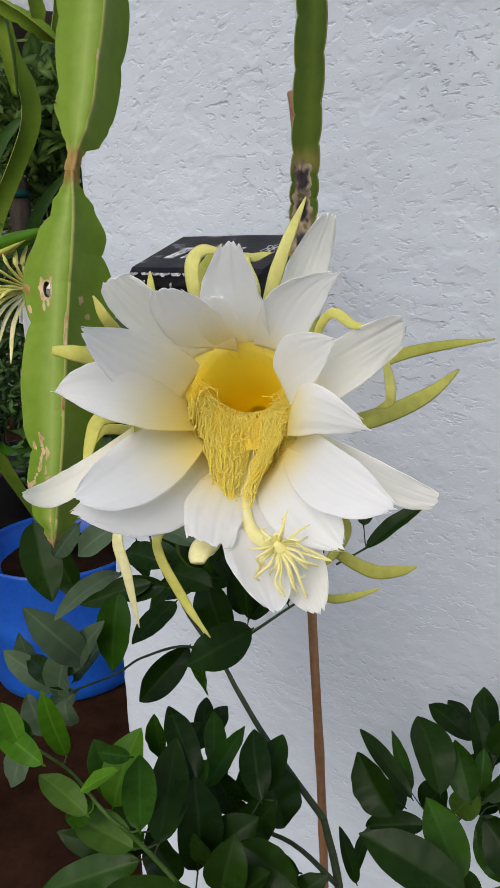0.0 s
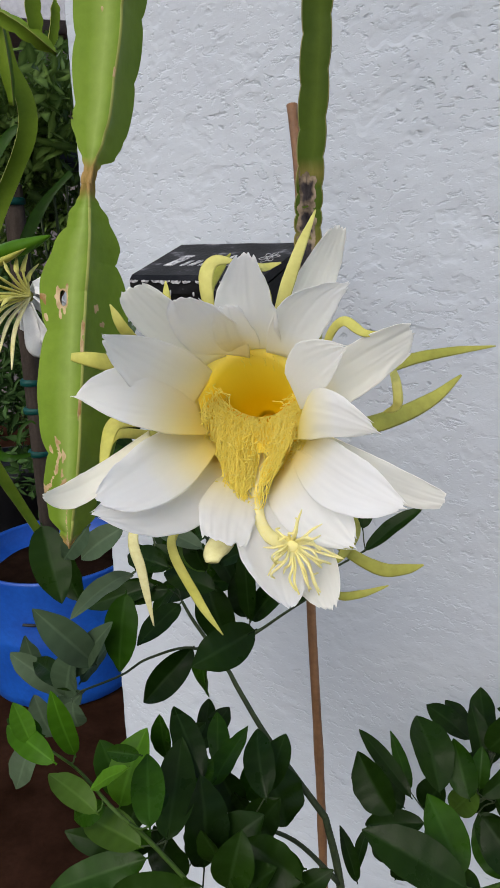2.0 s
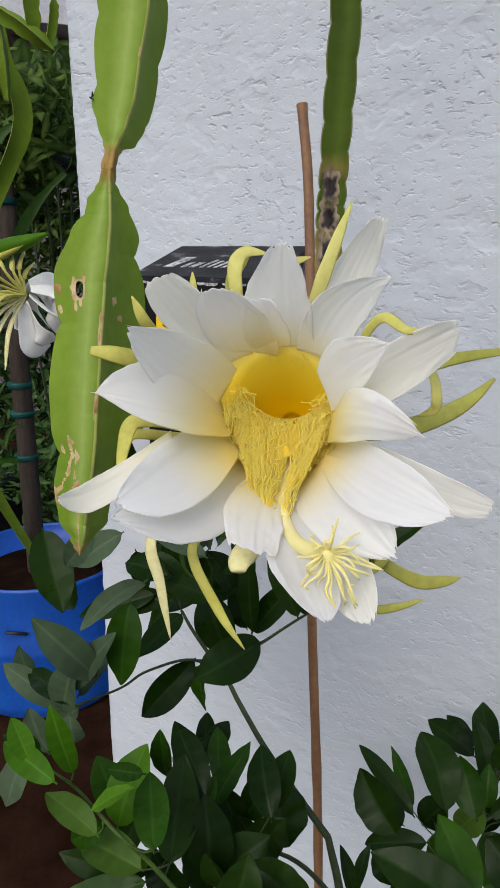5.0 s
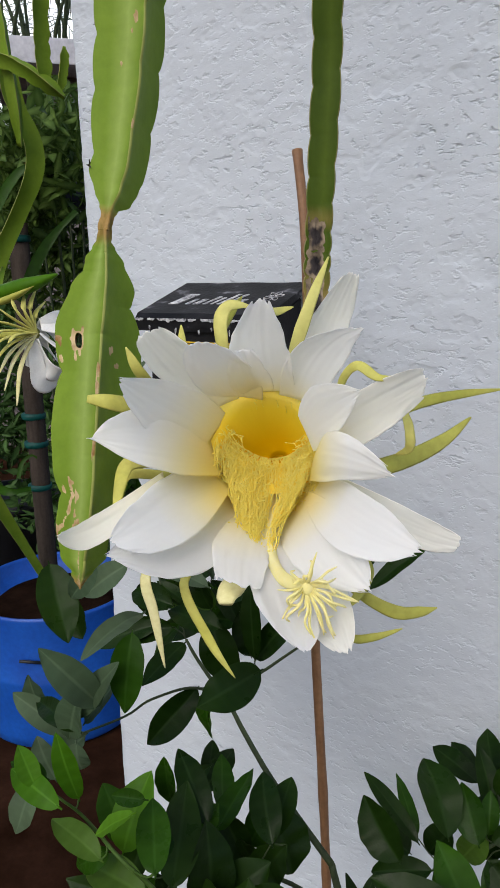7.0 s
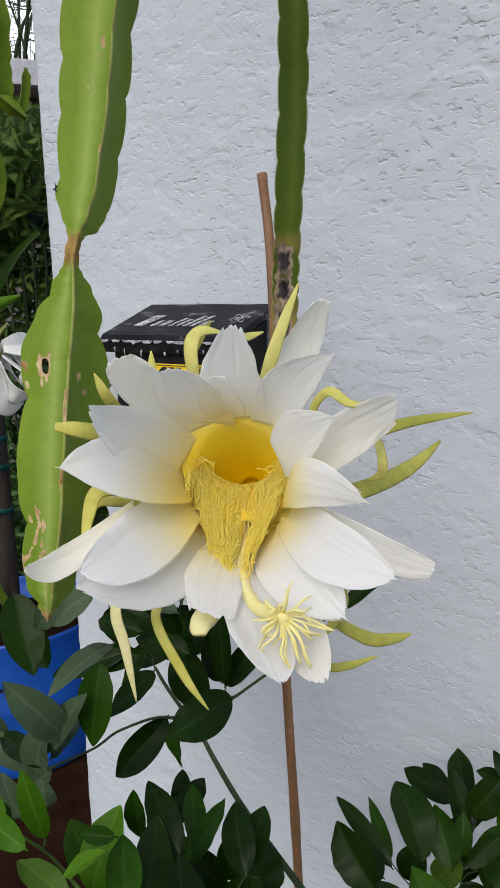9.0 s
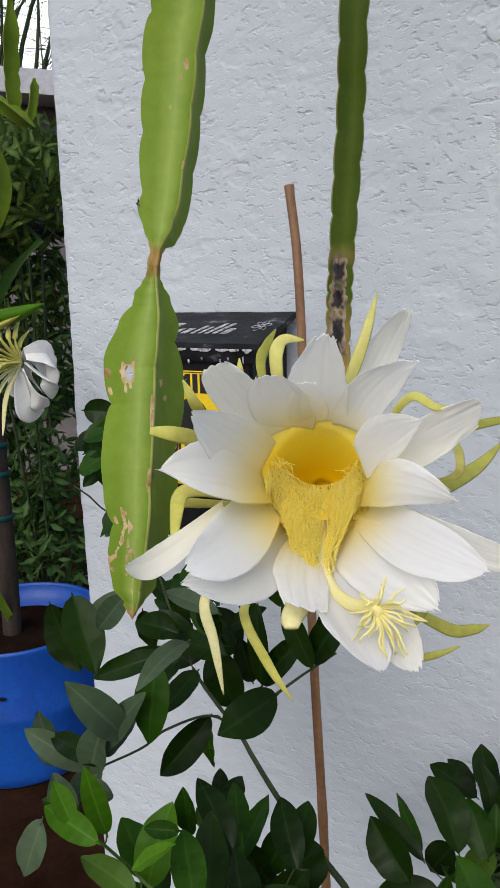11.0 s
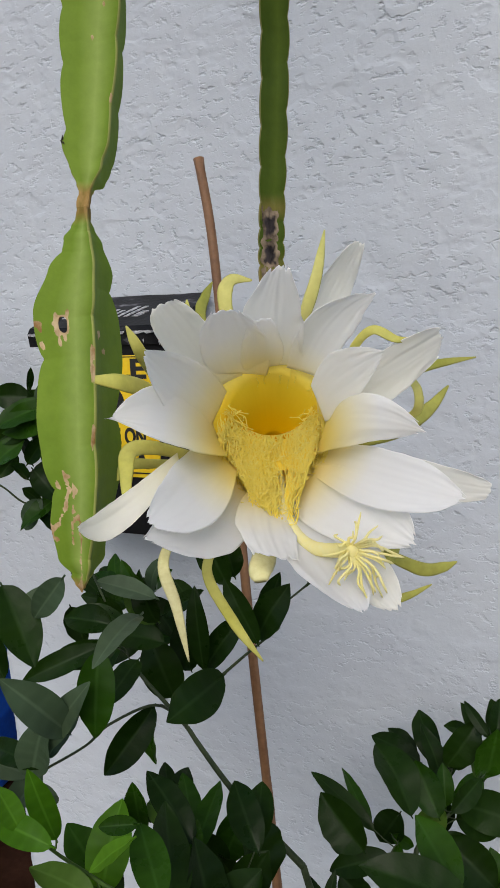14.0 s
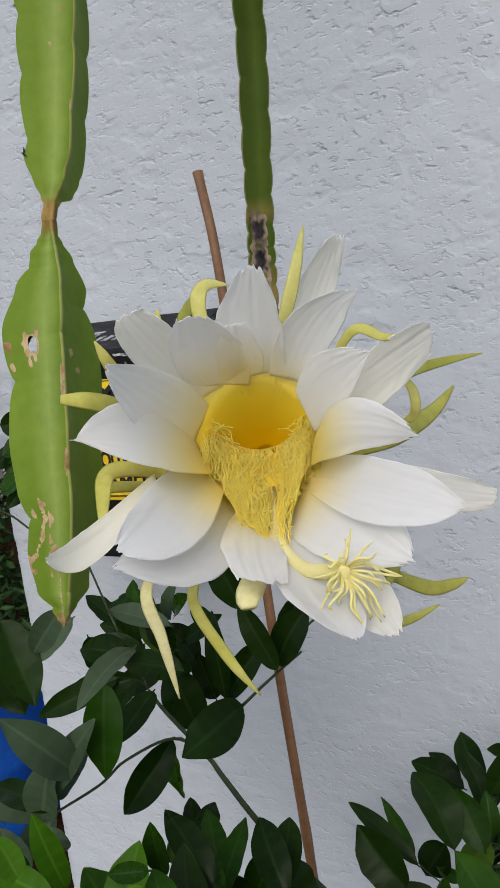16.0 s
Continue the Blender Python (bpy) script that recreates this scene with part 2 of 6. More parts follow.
YELLOW = simple("sign_yellow", [(0.3, (0.80, 0.52, 0.01)), (0.7, (0.88, 0.62, 0.02))], 20.0, 0.45, 0.4, 0.03)
INK = simple("sign_black", [(0.3, (0.010, 0.010, 0.010)), (0.7, (0.02, 0.02, 0.02))], 30.0, 0.5, 0.4, 0.03)
WHITE_PAINT = simple("worn_white_paint", [(0.36, (0.12, 0.12, 0.13)), (0.5, (0.42, 0.42, 0.43)), (0.66, (0.66, 0.66, 0.67))], 110.0, 0.6, 0.3, 0.3)
SOIL = simple("brown_soil", [(0.3, (0.01275, 0.005525, 0.002975)), (0.7, (0.0357, 0.01615, 0.00935))], 5.0, 1.0, 0.0, 0.8, fine=60.0)
# a darker soil for the drum's filling
DARK_SOIL = simple("dark_drum_soil", [(0.3, (0.007, 0.004, 0.003)), (0.7, (0.020, 0.011, 0.007))], 12.0, 1.0, 0.0, 0.8, fine=90.0)
BLUE = simple("blue_plastic", [(0.3, (0.0045, 0.054, 0.31)), (0.7, (0.008, 0.084, 0.41))], 6.0, 0.45, 0.45, 0.1)
BLACK_PLASTIC = simple("black_plastic", [(0.3, (0.010, 0.011, 0.013)), (0.7, (0.025, 0.026, 0.030))], 9.0, 0.5, 0.4, 0.1)
CLAY = simple("terracotta", [(0.3, (0.36, 0.12, 0.06)), (0.7, (0.52, 0.20, 0.11))], 14.0, 0.8, 0.2, 0.3)
POST = simple("weathered_post", [(0.3, (0.030, 0.023, 0.018)), (0.7, (0.06, 0.046, 0.037))], 12.0, 0.85, 0.15, 0.4, stretch=(4, 4, 0.6))
TEAL = simple("teal_tape", [(0.3, (0.0, 0.042, 0.035)), (0.7, (0.003, 0.07, 0.058))], 20.0, 0.5, 0.3, 0.1)
ROOF = simple("grey_roof", [(0.3, (0.42, 0.42, 0.46)), (0.7, (0.56, 0.56, 0.60))], 3.0, 0.7, 0.3, 0.2)
HOUSE = simple("house_plaster", [(0.3, (0.10, 0.09, 0.09)), (0.7, (0.20, 0.18, 0.17))], 3.0, 0.9, 0.2, 0.3)


# ---- building helpers ----
def empty(name, at=(0, 0, 0), m=None):
    ob = new(name)
    ob.empty_display_size = 0.05
    ob.matrix_world = m if m else Matrix.Translation(at)
    return ob


def part(name, bm, material, parent, label="", smooth=True):
    """Links a bmesh as one mesh object under a thing or a part."""
    me = bpy.data.meshes.new(name)
    bm.to_mesh(me)
    bm.free()
    for mat in (material if isinstance(material, (list, tuple)) else [material]):
        me.materials.append(mat)
    if smooth and smooth != "kept":
        me.polygons.foreach_set("use_smooth", [True] * len(me.polygons))
    ob = new(name, me)
    ob.parent = parent
    if label:
        ob["label"] = label
    return ob


def thing(name, bm, material, label, category, group="", kind="", smooth=True):
    return tagged(part(name, bm, material, None, "", smooth), label, category, group, kind)


def bez(a, b, c, s):
    return a * (1 - s) ** 2 + b * (2 * s * (1 - s)) + c * s * s


def smooth_line(points, steps):
    """A Catmull-Rom line through the points."""
    p = [Vector(v) for v in points]
    p = [p[0] * 2 - p[1]] + p + [p[-1] * 2 - p[-2]]
    out = []
    for i in range(1, len(p) - 2):
        for k in range(steps):
            s = k / steps
            a, b, c, d = p[i - 1], p[i], p[i + 1], p[i + 2]
            out.append(0.5 * (2 * b + (c - a) * s + (2 * a - 5 * b + 4 * c - d) * s * s + (3 * b - a - 3 * c + d) * s ** 3))
    return out + [p[-2]]


def tube(bm, points, radii, sides=6, cap=True):
    """A round rod along the points; radii: one for each point or a single one."""
    n = len(points)
    rad = radii if isinstance(radii, (list, tuple)) else [radii] * n
    rings, ref = [], Vector((0.13, 0.31, 0.94))
    for i, c in enumerate(points):
        d = (points[min(i + 1, n - 1)] - points[max(i - 1, 0)]).normalized()
        u = d.cross(ref)
        u = (u if u.length > 1e-3 else d.cross(Vector((1, 0, 0)))).normalized()
        v = d.cross(u)
        rings.append([bm.verts.new(c + (u * math.cos(a) + v * math.sin(a)) * rad[i]) for a in (2 * math.pi * k / sides for k in range(sides))])
    for a, b in zip(rings, rings[1:]):
        for k in range(sides):
            bm.faces.new((a[k], a[(k + 1) % sides], b[(k + 1) % sides], b[k]))
    if cap:
        bm.faces.new(rings[0][::-1])
        bm.faces.new(rings[-1])


def lathe(bm, profile, sides=40, at=(0, 0, 0), wobble=0.0):
    """A body of revolution about z from (radius, height) rows; the last row may close at radius 0."""
    rings = []
    for r, z in profile:
        rings.append([bm.verts.new((at[0] + r * math.cos(a) * (1 + wobble * noise.noise((math.cos(a) * 2, math.sin(a) * 2, z * 5))),
                                    at[1] + r * math.sin(a), at[2] + z)) for a in (2 * math.pi * k / sides for k in range(sides))])
    for a, b in zip(rings, rings[1:]):
        for k in range(sides):
            bm.faces.new((a[k], a[(k + 1) % sides], b[(k + 1) % sides], b[k]))
    bm.faces.new(rings[0][::-1])
    bm.faces.new(rings[-1])


def box(bm, lo, hi, bevel=0.0):
    m = Matrix.LocRotScale([(a + b) / 2 for a, b in zip(lo, hi)], None, [b - a for a, b in zip(lo, hi)])
    made = bmesh.ops.create_cube(bm, size=1.0, matrix=m)["verts"]
    if bevel:
        edges = {e for v in made for e in v.link_edges}
        bmesh.ops.bevel(bm, geom=list(edges), offset=bevel, segments=2, affect="EDGES", profile=0.7)


# ---- ground and wall ----
def ground():
    bm = bmesh.new()
    xs = [-400, -60, -12] + [-6 + 0.15 * i for i in range(62)] + [8, 60, 400]
    ys = [-400, -60, -8] + [-2 + 0.15 * i for i in range(68)] + [14, 60, 400]
    grid = [[bm.verts.new((x, y, 0.02 * noise.noise((x * 2, y * 2, 0)) + 0.012 * noise.noise((x * 7, y * 7, 3)) - 0.012)) for x in xs] for y in ys]
    for j in range(len(ys) - 1):
        for i in range(len(xs) - 1):
            bm.faces.new((grid[j][i], grid[j][i + 1], grid[j + 1][i + 1], grid[j + 1][i]))
    return thing("ground", bm, SOIL, "bare brown garden soil, dry and uneven", "ground", kind="structure")


WALL_Y, WALL_END, WALL_TOP = 1.0140, -0.9900, 2.55


def relief(x, z):
    """The slow unevenness of the plaster and its trowel plates."""
    a = noise.noise((x * 26, z * 40, 1.0))
    return 0.004 * noise.noise((x * 2.6, z * 2.6, 5.0)) + 0.0013 * noise.noise((x * 11, z * 15, 2.0)) + 0.0011 * max(0.0, min(1.0, (a - 0.05) * 4))


def wall():
    """The white wall: a finely worked face, a rounded end and plain back and top."""
    bm = bmesh.new()
    step, thick, r = 0.006, 0.16, 0.018
    nx, nz = int((0.45 - WALL_END - r) / step), int(WALL_TOP / step)
    cols = []
    for k in range(7):
        a = math.pi / 2 * (1 - k / 6)
        cols.append((WALL_END + r - r * math.sin(a), WALL_Y + r - r * math.cos(a), -math.sin(a), -math.cos(a)))
    cols = [(WALL_END, WALL_Y + thick, -1, 0), (WALL_END, WALL_Y + 0.1, -1, 0), (WALL_END, WALL_Y + 0.05, -1, 0)] + cols
    cols += [(WALL_END + r + step * (i + 1), WALL_Y, 0, -1) for i in range(nx)] + [(3.2, WALL_Y, 0, -1)]
    rows = [-0.1 + (WALL_TOP + 0.1) * j / nz for j in range(nz + 1)]
    grid = []
    for z in rows:
        line = []
        for x, y, ax, ay in cols:
            h = relief(x - y, z)
            line.append(bm.verts.new((x + ax * h, y + ay * h, z)))
        grid.append(line)
    for a, b in zip(grid, grid[1:]):
        for i in range(len(cols) - 1):
            bm.faces.new((a[i], a[i + 1], b[i + 1], b[i]))
    back = [bm.verts.new((3.2, WALL_Y + thick, z)) for z in (rows[0], rows[-1])]
    bm.faces.new([v for v in grid[-1]] + [back[1]])
    bm.faces.new((grid[0][0], grid[-1][0], back[1], back[0]))
    return thing("wall_white", bm, STUCCO, "white painted stucco garden wall with rough trowel marks", "wall", kind="structure")


SIZE = 0.75  # wing and sepal widths below are given a third larger


# ---- dragon fruit stems ----
def stem_segment(name, parent, spine, radius, turn, scallops, scars=(), holes=(), dry=None, label="", squash=(1, 1, 1), steps=26, thin=0.22, skin=None, patches=(), deep=0.20, highlight_at=0.62):
    """A three-winged cactus joint along the spine; radius: wing reach from 0 to 1 along it; squash: reach of each wing."""
    line = smooth_line(spine, steps)
    n = len(line)
    bm = bmesh.new()
    pale, rim, scar, dried, core = (bm.verts.layers.float.new(k) for k in ("pale", "rim", "scar", "dried", "core"))
    ks, rings = 34, []
    for i, c in enumerate(line):
        s = i / (n - 1)
        d = (line[min(i + 1, n - 1)] - line[max(i - 1, 0)]).normalized()
        u = d.cross(Vector((0, 1, 0))).normalized()
        v = u.cross(d)
        reach = []
        for w in range(3):
            k = (s * scallops + 0.31 * w + 0.07 * noise.noise((s * 6, w, 1))) % 1.0
            notch = 1 - deep * (1 - abs(math.sin(math.pi * k)) ** 0.55)
            reach.append(SIZE * radius(s) * (1 + (squash[w] - 1) * min(1.0, radius(s) / 0.022)) * (notch + 0.05 * noise.noise((s * 9, w * 3.1, 2))))
        ring = []
        for w in range(3):
            a0, a1 = (radians(turn + 120 * q) for q in (w, w + 1))
            r0, r1 = reach[w], reach[(w + 1) % 3]
            p0 = (u * math.cos(a0) + v * math.sin(a0)) * r0
            p1 = (u * math.cos(a1) + v * math.sin(a1)) * r1
            edge0 = (u * -math.sin(a0) + v * math.cos(a0)) * min(0.0009, r0 * 0.2)
            edge1 = (u * math.sin(a1) - v * math.cos(a1)) * min(0.0009, r1 * 0.2)
            am = (a0 + a1) / 2
            mid = (u * math.cos(am) + v * math.sin(am)) * SIZE * radius(s) * thin
            for q in range(ks):
                f = 0.5 - 0.5 * math.cos(math.pi * q / (ks - 1))
                vert = bm.verts.new(c + bez(p0 + edge0, mid, p1 + edge1, f))
                # painted highlight along the first face's hollow only
                vert[pale] = (max(0.0, 1 - abs(f - highlight_at) * 2.9) ** 1.1 * 0.62) if w == 0 else 0.0
                vert[rim] = 0.42 if q in (0, ks - 1) else 0.0
                near = 0.0
                for sc, sw, sf, size in scars:
                    if sw == w:
                        gap = math.hypot((s - sc) * 12, (f - sf) * 2.6) / size
                        near = max(near, 1.25 - gap + 0.9 * noise.noise((s * 60, f * 16, w)))
                vert[scar] = max(0.0, min(1.0, near * 2.2 - 0.6))
                for ps, pw, pf, hs, hf in patches:
                    if pw == w:
                        d = max(abs(s - ps) / hs, abs(f - pf) / hf) + 0.30 * noise.noise((s * 90, f * 9, ps * 50))
                        vert[scar] = max(vert[scar], min(1.0, (1.05 - d) * 4))
                        vert[core] = max(vert[core], max(0.0, min(1.0, (0.70 - d) * 5)))
                if dry:
                    vert[dried] = dry(s)
                ring.append(vert)
        rings.append(ring)
    m = 3 * ks
    gone = set()
    for hs, hw, hf in holes:
        col = round((ks - 1) * math.acos(1 - 2 * hf) / math.pi)
        for face, mid, wide in ((hw, col, 1.0), ((hw - 1) % 3, ks - 2 - col, 2.0)):
            for i in range(-14, 15):
                for q in range(-6, 7):
                    if (i / 5.6 / wide - q * 0.15 / wide) ** 2 + (q / 1.85 / wide) ** 2 + 0.3 * noise.noise((i * 0.7, q, 3)) < 1:
                        gone.add((round(hs * (n - 1)) + i, face * ks + mid + q))
    for i in range(n - 1):
        for q in range(m):
            if (i, q) not in gone:
                bm.faces.new((rings[i][q], rings[i][(q + 1) % m], rings[i + 1][(q + 1) % m], rings[i + 1][q]))
    if holes:
        torn = {v: [e.other_vert(v) for e in v.link_edges if e.is_boundary] for v in bm.verts if any(e.is_boundary for e in v.link_edges) and v not in rings[0] and v not in rings[-1]}
        for k in range(5):
            moved = {v: v.co * 0.4 + sum((q.co for q in near), Vector()) * (0.6 / len(near)) for v, near in torn.items()}
            for v, co in moved.items():
                v.co = co
        for v in torn:
            v[scar] = 1.0
    bm.faces.new(rings[0][::-1])
    bm.faces.new(rings[-1])
    return part(name, bm, skin or CACTUS, parent, label)


def track(*places, size=0.075):
    """A thin winding scar as a chain of small spots on one face."""
    out = []
    for (s0, f0), (s1, f1) in zip(places, places[1:]):
        out += [(s0 + (s1 - s0) * k / 9, 0, f0 + (f1 - f0) * k / 9, size) for k in range(10)]
    return out


def hump(*keys):
    """A smooth curve through (place, value) keys."""
    def value(s):
        for (a, x), (b, y) in zip(keys, keys[1:]):
            if s <= b:
                f = (s - a) / (b - a)
                return x + (y - x) * f * f * (3 - 2 * f)
        return keys[-1][1]
    return value


def spine_tuft(parent, at, size=0.004):
    bm = bmesh.new()
    c = Vector(at)
    for k in range(5):
        d = Vector((random.uniform(-1, 1), random.uniform(-1, 0.2), random.uniform(-1, 1))).normalized()
        tube(bm, [c, c + d * size], [size * 0.22, size * 0.05], 4)
    return part("spines", bm, SPINE, parent, "dark spine tuft")


def dragon_fruit():
    plant = tagged(empty("dragon_fruit_cactus", (-0.25, WALL_Y, WALL_TOP)),
                   "hanging green three-winged cactus stems with scarred edges", "cactus")
    inv = plant.matrix_world.inverted()

    def keep(ob):
        ob.matrix_parent_inverse = inv
        return ob
    # the long joint that hangs free, with corky scars and a hole
    keep(stem_segment("stem_joint", plant,
                      [(-0.2817, 0.3584, 1.6437), (-0.2815, 0.3551, 1.6197), (-0.2820, 0.3442, 1.5646), (-0.2730, 0.3225, 1.4892), (-0.2715, 0.3085, 1.4310), (-0.2736, 0.3060, 1.4088)],
                      hump((0, 0.0068), (0.07, 0.0074), (0.12, 0.0110), (0.18, 0.0190), (0.27, 0.0320), (0.36, 0.0410), (0.44, 0.0420), (0.52, 0.0400), (0.60, 0.0370), (0.70, 0.0300), (0.80, 0.0215), (0.88, 0.0110), (0.94, 0.0058), (1, 0.001)), 203, 4.6,
                      scars=((0.385, 0, 0.36, 0.36), (0.38, 0, 0.04, 0.16), (0.415, 0, 0.06, 0.12), (0.655, 0, 0.44, 0.22), (0.645, 0, 0.10, 0.14), *track((0.62, 0.30), (0.69, 0.26), (0.72, 0.14)), *track((0.63, 0.36), (0.72, 0.16)), *track((0.66, 0.46), (0.76, 0.42)), *track((0.71, 0.47), (0.70, 0.58), (0.76, 0.66), (0.86, 0.64)), (0.74, 0, 0.0, 0.3), (0.88, 0, 0.62, 0.16), (0.91, 0, 0.64, 0.30), (0.95, 0, 0.75, 0.45), (0.975, 0, 0.6, 0.9), (0.99, 1, 0.5, 0.9),
                             (0.45, 0, 1.0, 0.30), (0.47, 0, 1.0, 0.26), (0.565, 0, 1.0, 0.24), (0.40, 1, 0.40, 0.14), (0.425, 1, 0.55, 0.09)),
                      holes=((0.380, 0, 0.36),), dry=lambda s: max(0.0, min(1.0, max((0.115 - s) * 12, (s - 0.88) * 14))), label="scarred hanging joint with a small hole", squash=(1.0, 0.74, 1.22), steps=64, deep=0.27))
    # the joint above it
    upper = keep(stem_segment("stem_joint", plant,
                      [(-0.34, 1.01, 2.57), (-0.29, 0.72, 2.55), (-0.262, 0.46, 2.36), (-0.2660, 0.4025, 1.8872), (-0.2767, 0.3937, 1.7872), (-0.2790, 0.3865, 1.7357), (-0.2796, 0.3729, 1.6816), (-0.2814, 0.3628, 1.6543), (-0.2818, 0.3584, 1.6423)],
                      hump((0, 0.022), (0.3, 0.033), (0.5, 0.0355), (0.625, 0.0325), (0.75, 0.0270), (0.81, 0.0190), (0.86, 0.0092), (0.885, 0.0064), (1, 0.0068)), 212, 11.0,
                      scars=((0.53, 0, 0.80, 0.14), (0.545, 0, 0.72, 0.08), (0.60, 0, 0.5, 0.07), (0.69, 0, 1.0, 0.10)), dry=lambda s: max(0.0, min(1.0, (s - 0.850) * 24)), label="upper joint with a dry brown waist", steps=24, deep=0.14, squash=(1.0, 0.90, 1.24)))
    # the narrower stem that carries the flower
    keep(stem_segment("stem_joint", plant,
                      [(-0.20, 1.01, 2.57), (-0.19, 0.80, 2.54), (-0.19, 0.62, 2.34), (-0.2010, 0.5310, 1.9125), (-0.2105, 0.5355, 1.7625), (-0.2177, 0.5385, 1.6575), (-0.2210, 0.5400, 1.6012), (-0.2165, 0.5325, 1.5375)],
                      hump((0, 0.018), (0.3, 0.0182), (0.8, 0.0170), (0.93, 0.0160), (1, 0.011)), 238, 24.0,
                      patches=((0.746, 0, 0.42, 0.030, 0.34), (0.808, 0, 0.44, 0.036, 0.36), (0.885, 0, 0.46, 0.045, 0.40)), dry=lambda s: 0.30 * max(0.0, 1 - abs(s - 0.718) / 0.020) + 0.8 * max(0.0, min(1.0, (s - 0.80) * 9)), steps=48,
                      label="narrow dark green joint with two black scars", deep=0.17, thin=0.46, skin=CACTUS_OLD))
    # small spine tufts in the notches of the upper joint's free edge
    for z, size in ((1.8600, 0.0018), (1.7720, 0.0022), (1.6870, 0.0050)):
        edge = min((v.co for v in upper.data.vertices if abs(v.co.z - z) < 0.003), key=lambda p: p.x)
        keep(spine_tuft(plant, edge, size))
    return plant


# ---- the open flower ----
AXIS = Vector((0.33, -0.90, 0.295)).normalized()
RIGHT = Vector((0, 0, 1)).cross(AXIS).normalized()
UP = AXIS.cross(RIGHT)
FLOWER = Matrix((( RIGHT.x, UP.x, AXIS.x, -0.1688), (RIGHT.y, UP.y, AXIS.y, 0.3788), (RIGHT.z, UP.z, AXIS.z, 1.5000), (0, 0, 0, 1)))


def along(points, s):
    """A smooth line through three points: the first at 0, the second at 0.7, the last at 1."""
    a, b, c = points
    k = 0.70
    return a * ((s - k) * (s - 1) / k) + b * (s * (1 - s) / (k * (1 - k))) + c * (s * (s - k) / (1 - k))


def blade(bm, base, left, right, tip, cup=0.06, foot=0.8, blunt=0.35, torn=0.09, ruffle=0.0013, seed=0, thick=0.0003, n=34, m=30):
    """A petal between its two edges: cupped, ruffled, with a torn end; left and right: the widest places of its edges; blunt: how broad the end is."""
    a, l, r, c = (Vector(v) for v in (base, left, right, tip))
    mid = (l + r) / 2
    face = (c - a).cross(l - r).normalized()
    if face.z < 0:
        face = -face
    mid = mid - face * ((l - r).length * cup)
    back = (c - mid) * 0.10
    lines = [(a + (l - mid) * foot, l, c + (l - mid) * blunt - back), (a, mid, c), (a + (r - mid) * foot, r, c + (r - mid) * blunt - back)]
    size = (l - r).length
    top, low, rim = [], [], []
    for i in range(n + 1):
        tr, lr = [], []
        for k in range(m + 1):
            x = 2 * k / m - 1
            e = abs(x)
            reach = 1 + torn * (0.9 * noise.noise((x * 3.1, seed * 1.9, 7.7)) - 0.8 * noise.noise((x * 5.0, seed * 2.9, 3.3)) ** 2 + 0.16 * noise.noise((x * 11, seed * 3.1, 1.7)) + 0.5 * math.exp(-((x - 0.1 * math.sin(seed)) / 0.10) ** 2)) * (0.4 + e)
            s = i / n * reach
            pl, pc, pr = (along(q, s) for q in lines)
            wl = 1 + 0.10 * noise.noise((s * 5.5, seed * 3.7, 1.3)) * s + 0.05 * noise.noise((s * 15, seed * 2.7, 4.3)) * s
            wr = 1 + 0.10 * noise.noise((s * 5.5, seed * 3.7, 6.3)) * s + 0.05 * noise.noise((s * 15, seed * 2.7, 9.3)) * s
            f = x * (wr if x > 0 else wl)
            q = pl * (f * (f - 1) / 2) + pc * (1 - f * f) + pr * (f * (f + 1) / 2)
            lift = ruffle * (0.15 + e * e) * (0.15 + s) * (noise.noise((s * 5.0, x * 2.2, seed * 5.1)) + 0.7 * noise.noise((s * 11, x * 3.5, seed * 2.3)))
            lift += 0.00045 * noise.noise((x * 6.5, s * 1.3, seed * 4.3)) * min(1, s * 2) + 0.00007 * noise.noise((x * 17, s * 2, seed * 1.3)) * s
            q = q + face * lift * (size / 0.03)
            tr.append(bm.verts.new(q + face * thick / 2))
            lr.append(bm.verts.new(q - face * thick / 2))
        top.append(tr)
        low.append(lr)
    for i in range(n):
        for k in range(m):
            bm.faces.new((top[i][k], top[i][k + 1], top[i + 1][k + 1], top[i + 1][k]))
            bm.faces.new((low[i][k], low[i + 1][k], low[i + 1][k + 1], low[i][k + 1]))
        rim.append(bm.faces.new((top[i][0], top[i + 1][0], low[i + 1][0], low[i][0])))
        rim.append(bm.faces.new((top[i][m], low[i][m], low[i + 1][m], top[i + 1][m])))
    for k in range(m):
        rim.append(bm.faces.new((top[n][k], top[n][k + 1], low[n][k + 1], low[n][k])))
        rim.append(bm.faces.new((top[0][k], low[0][k], low[0][k + 1], top[0][k + 1])))
    for f in bm.faces:
        f.smooth = True
    for f in rim:
        f.smooth = False


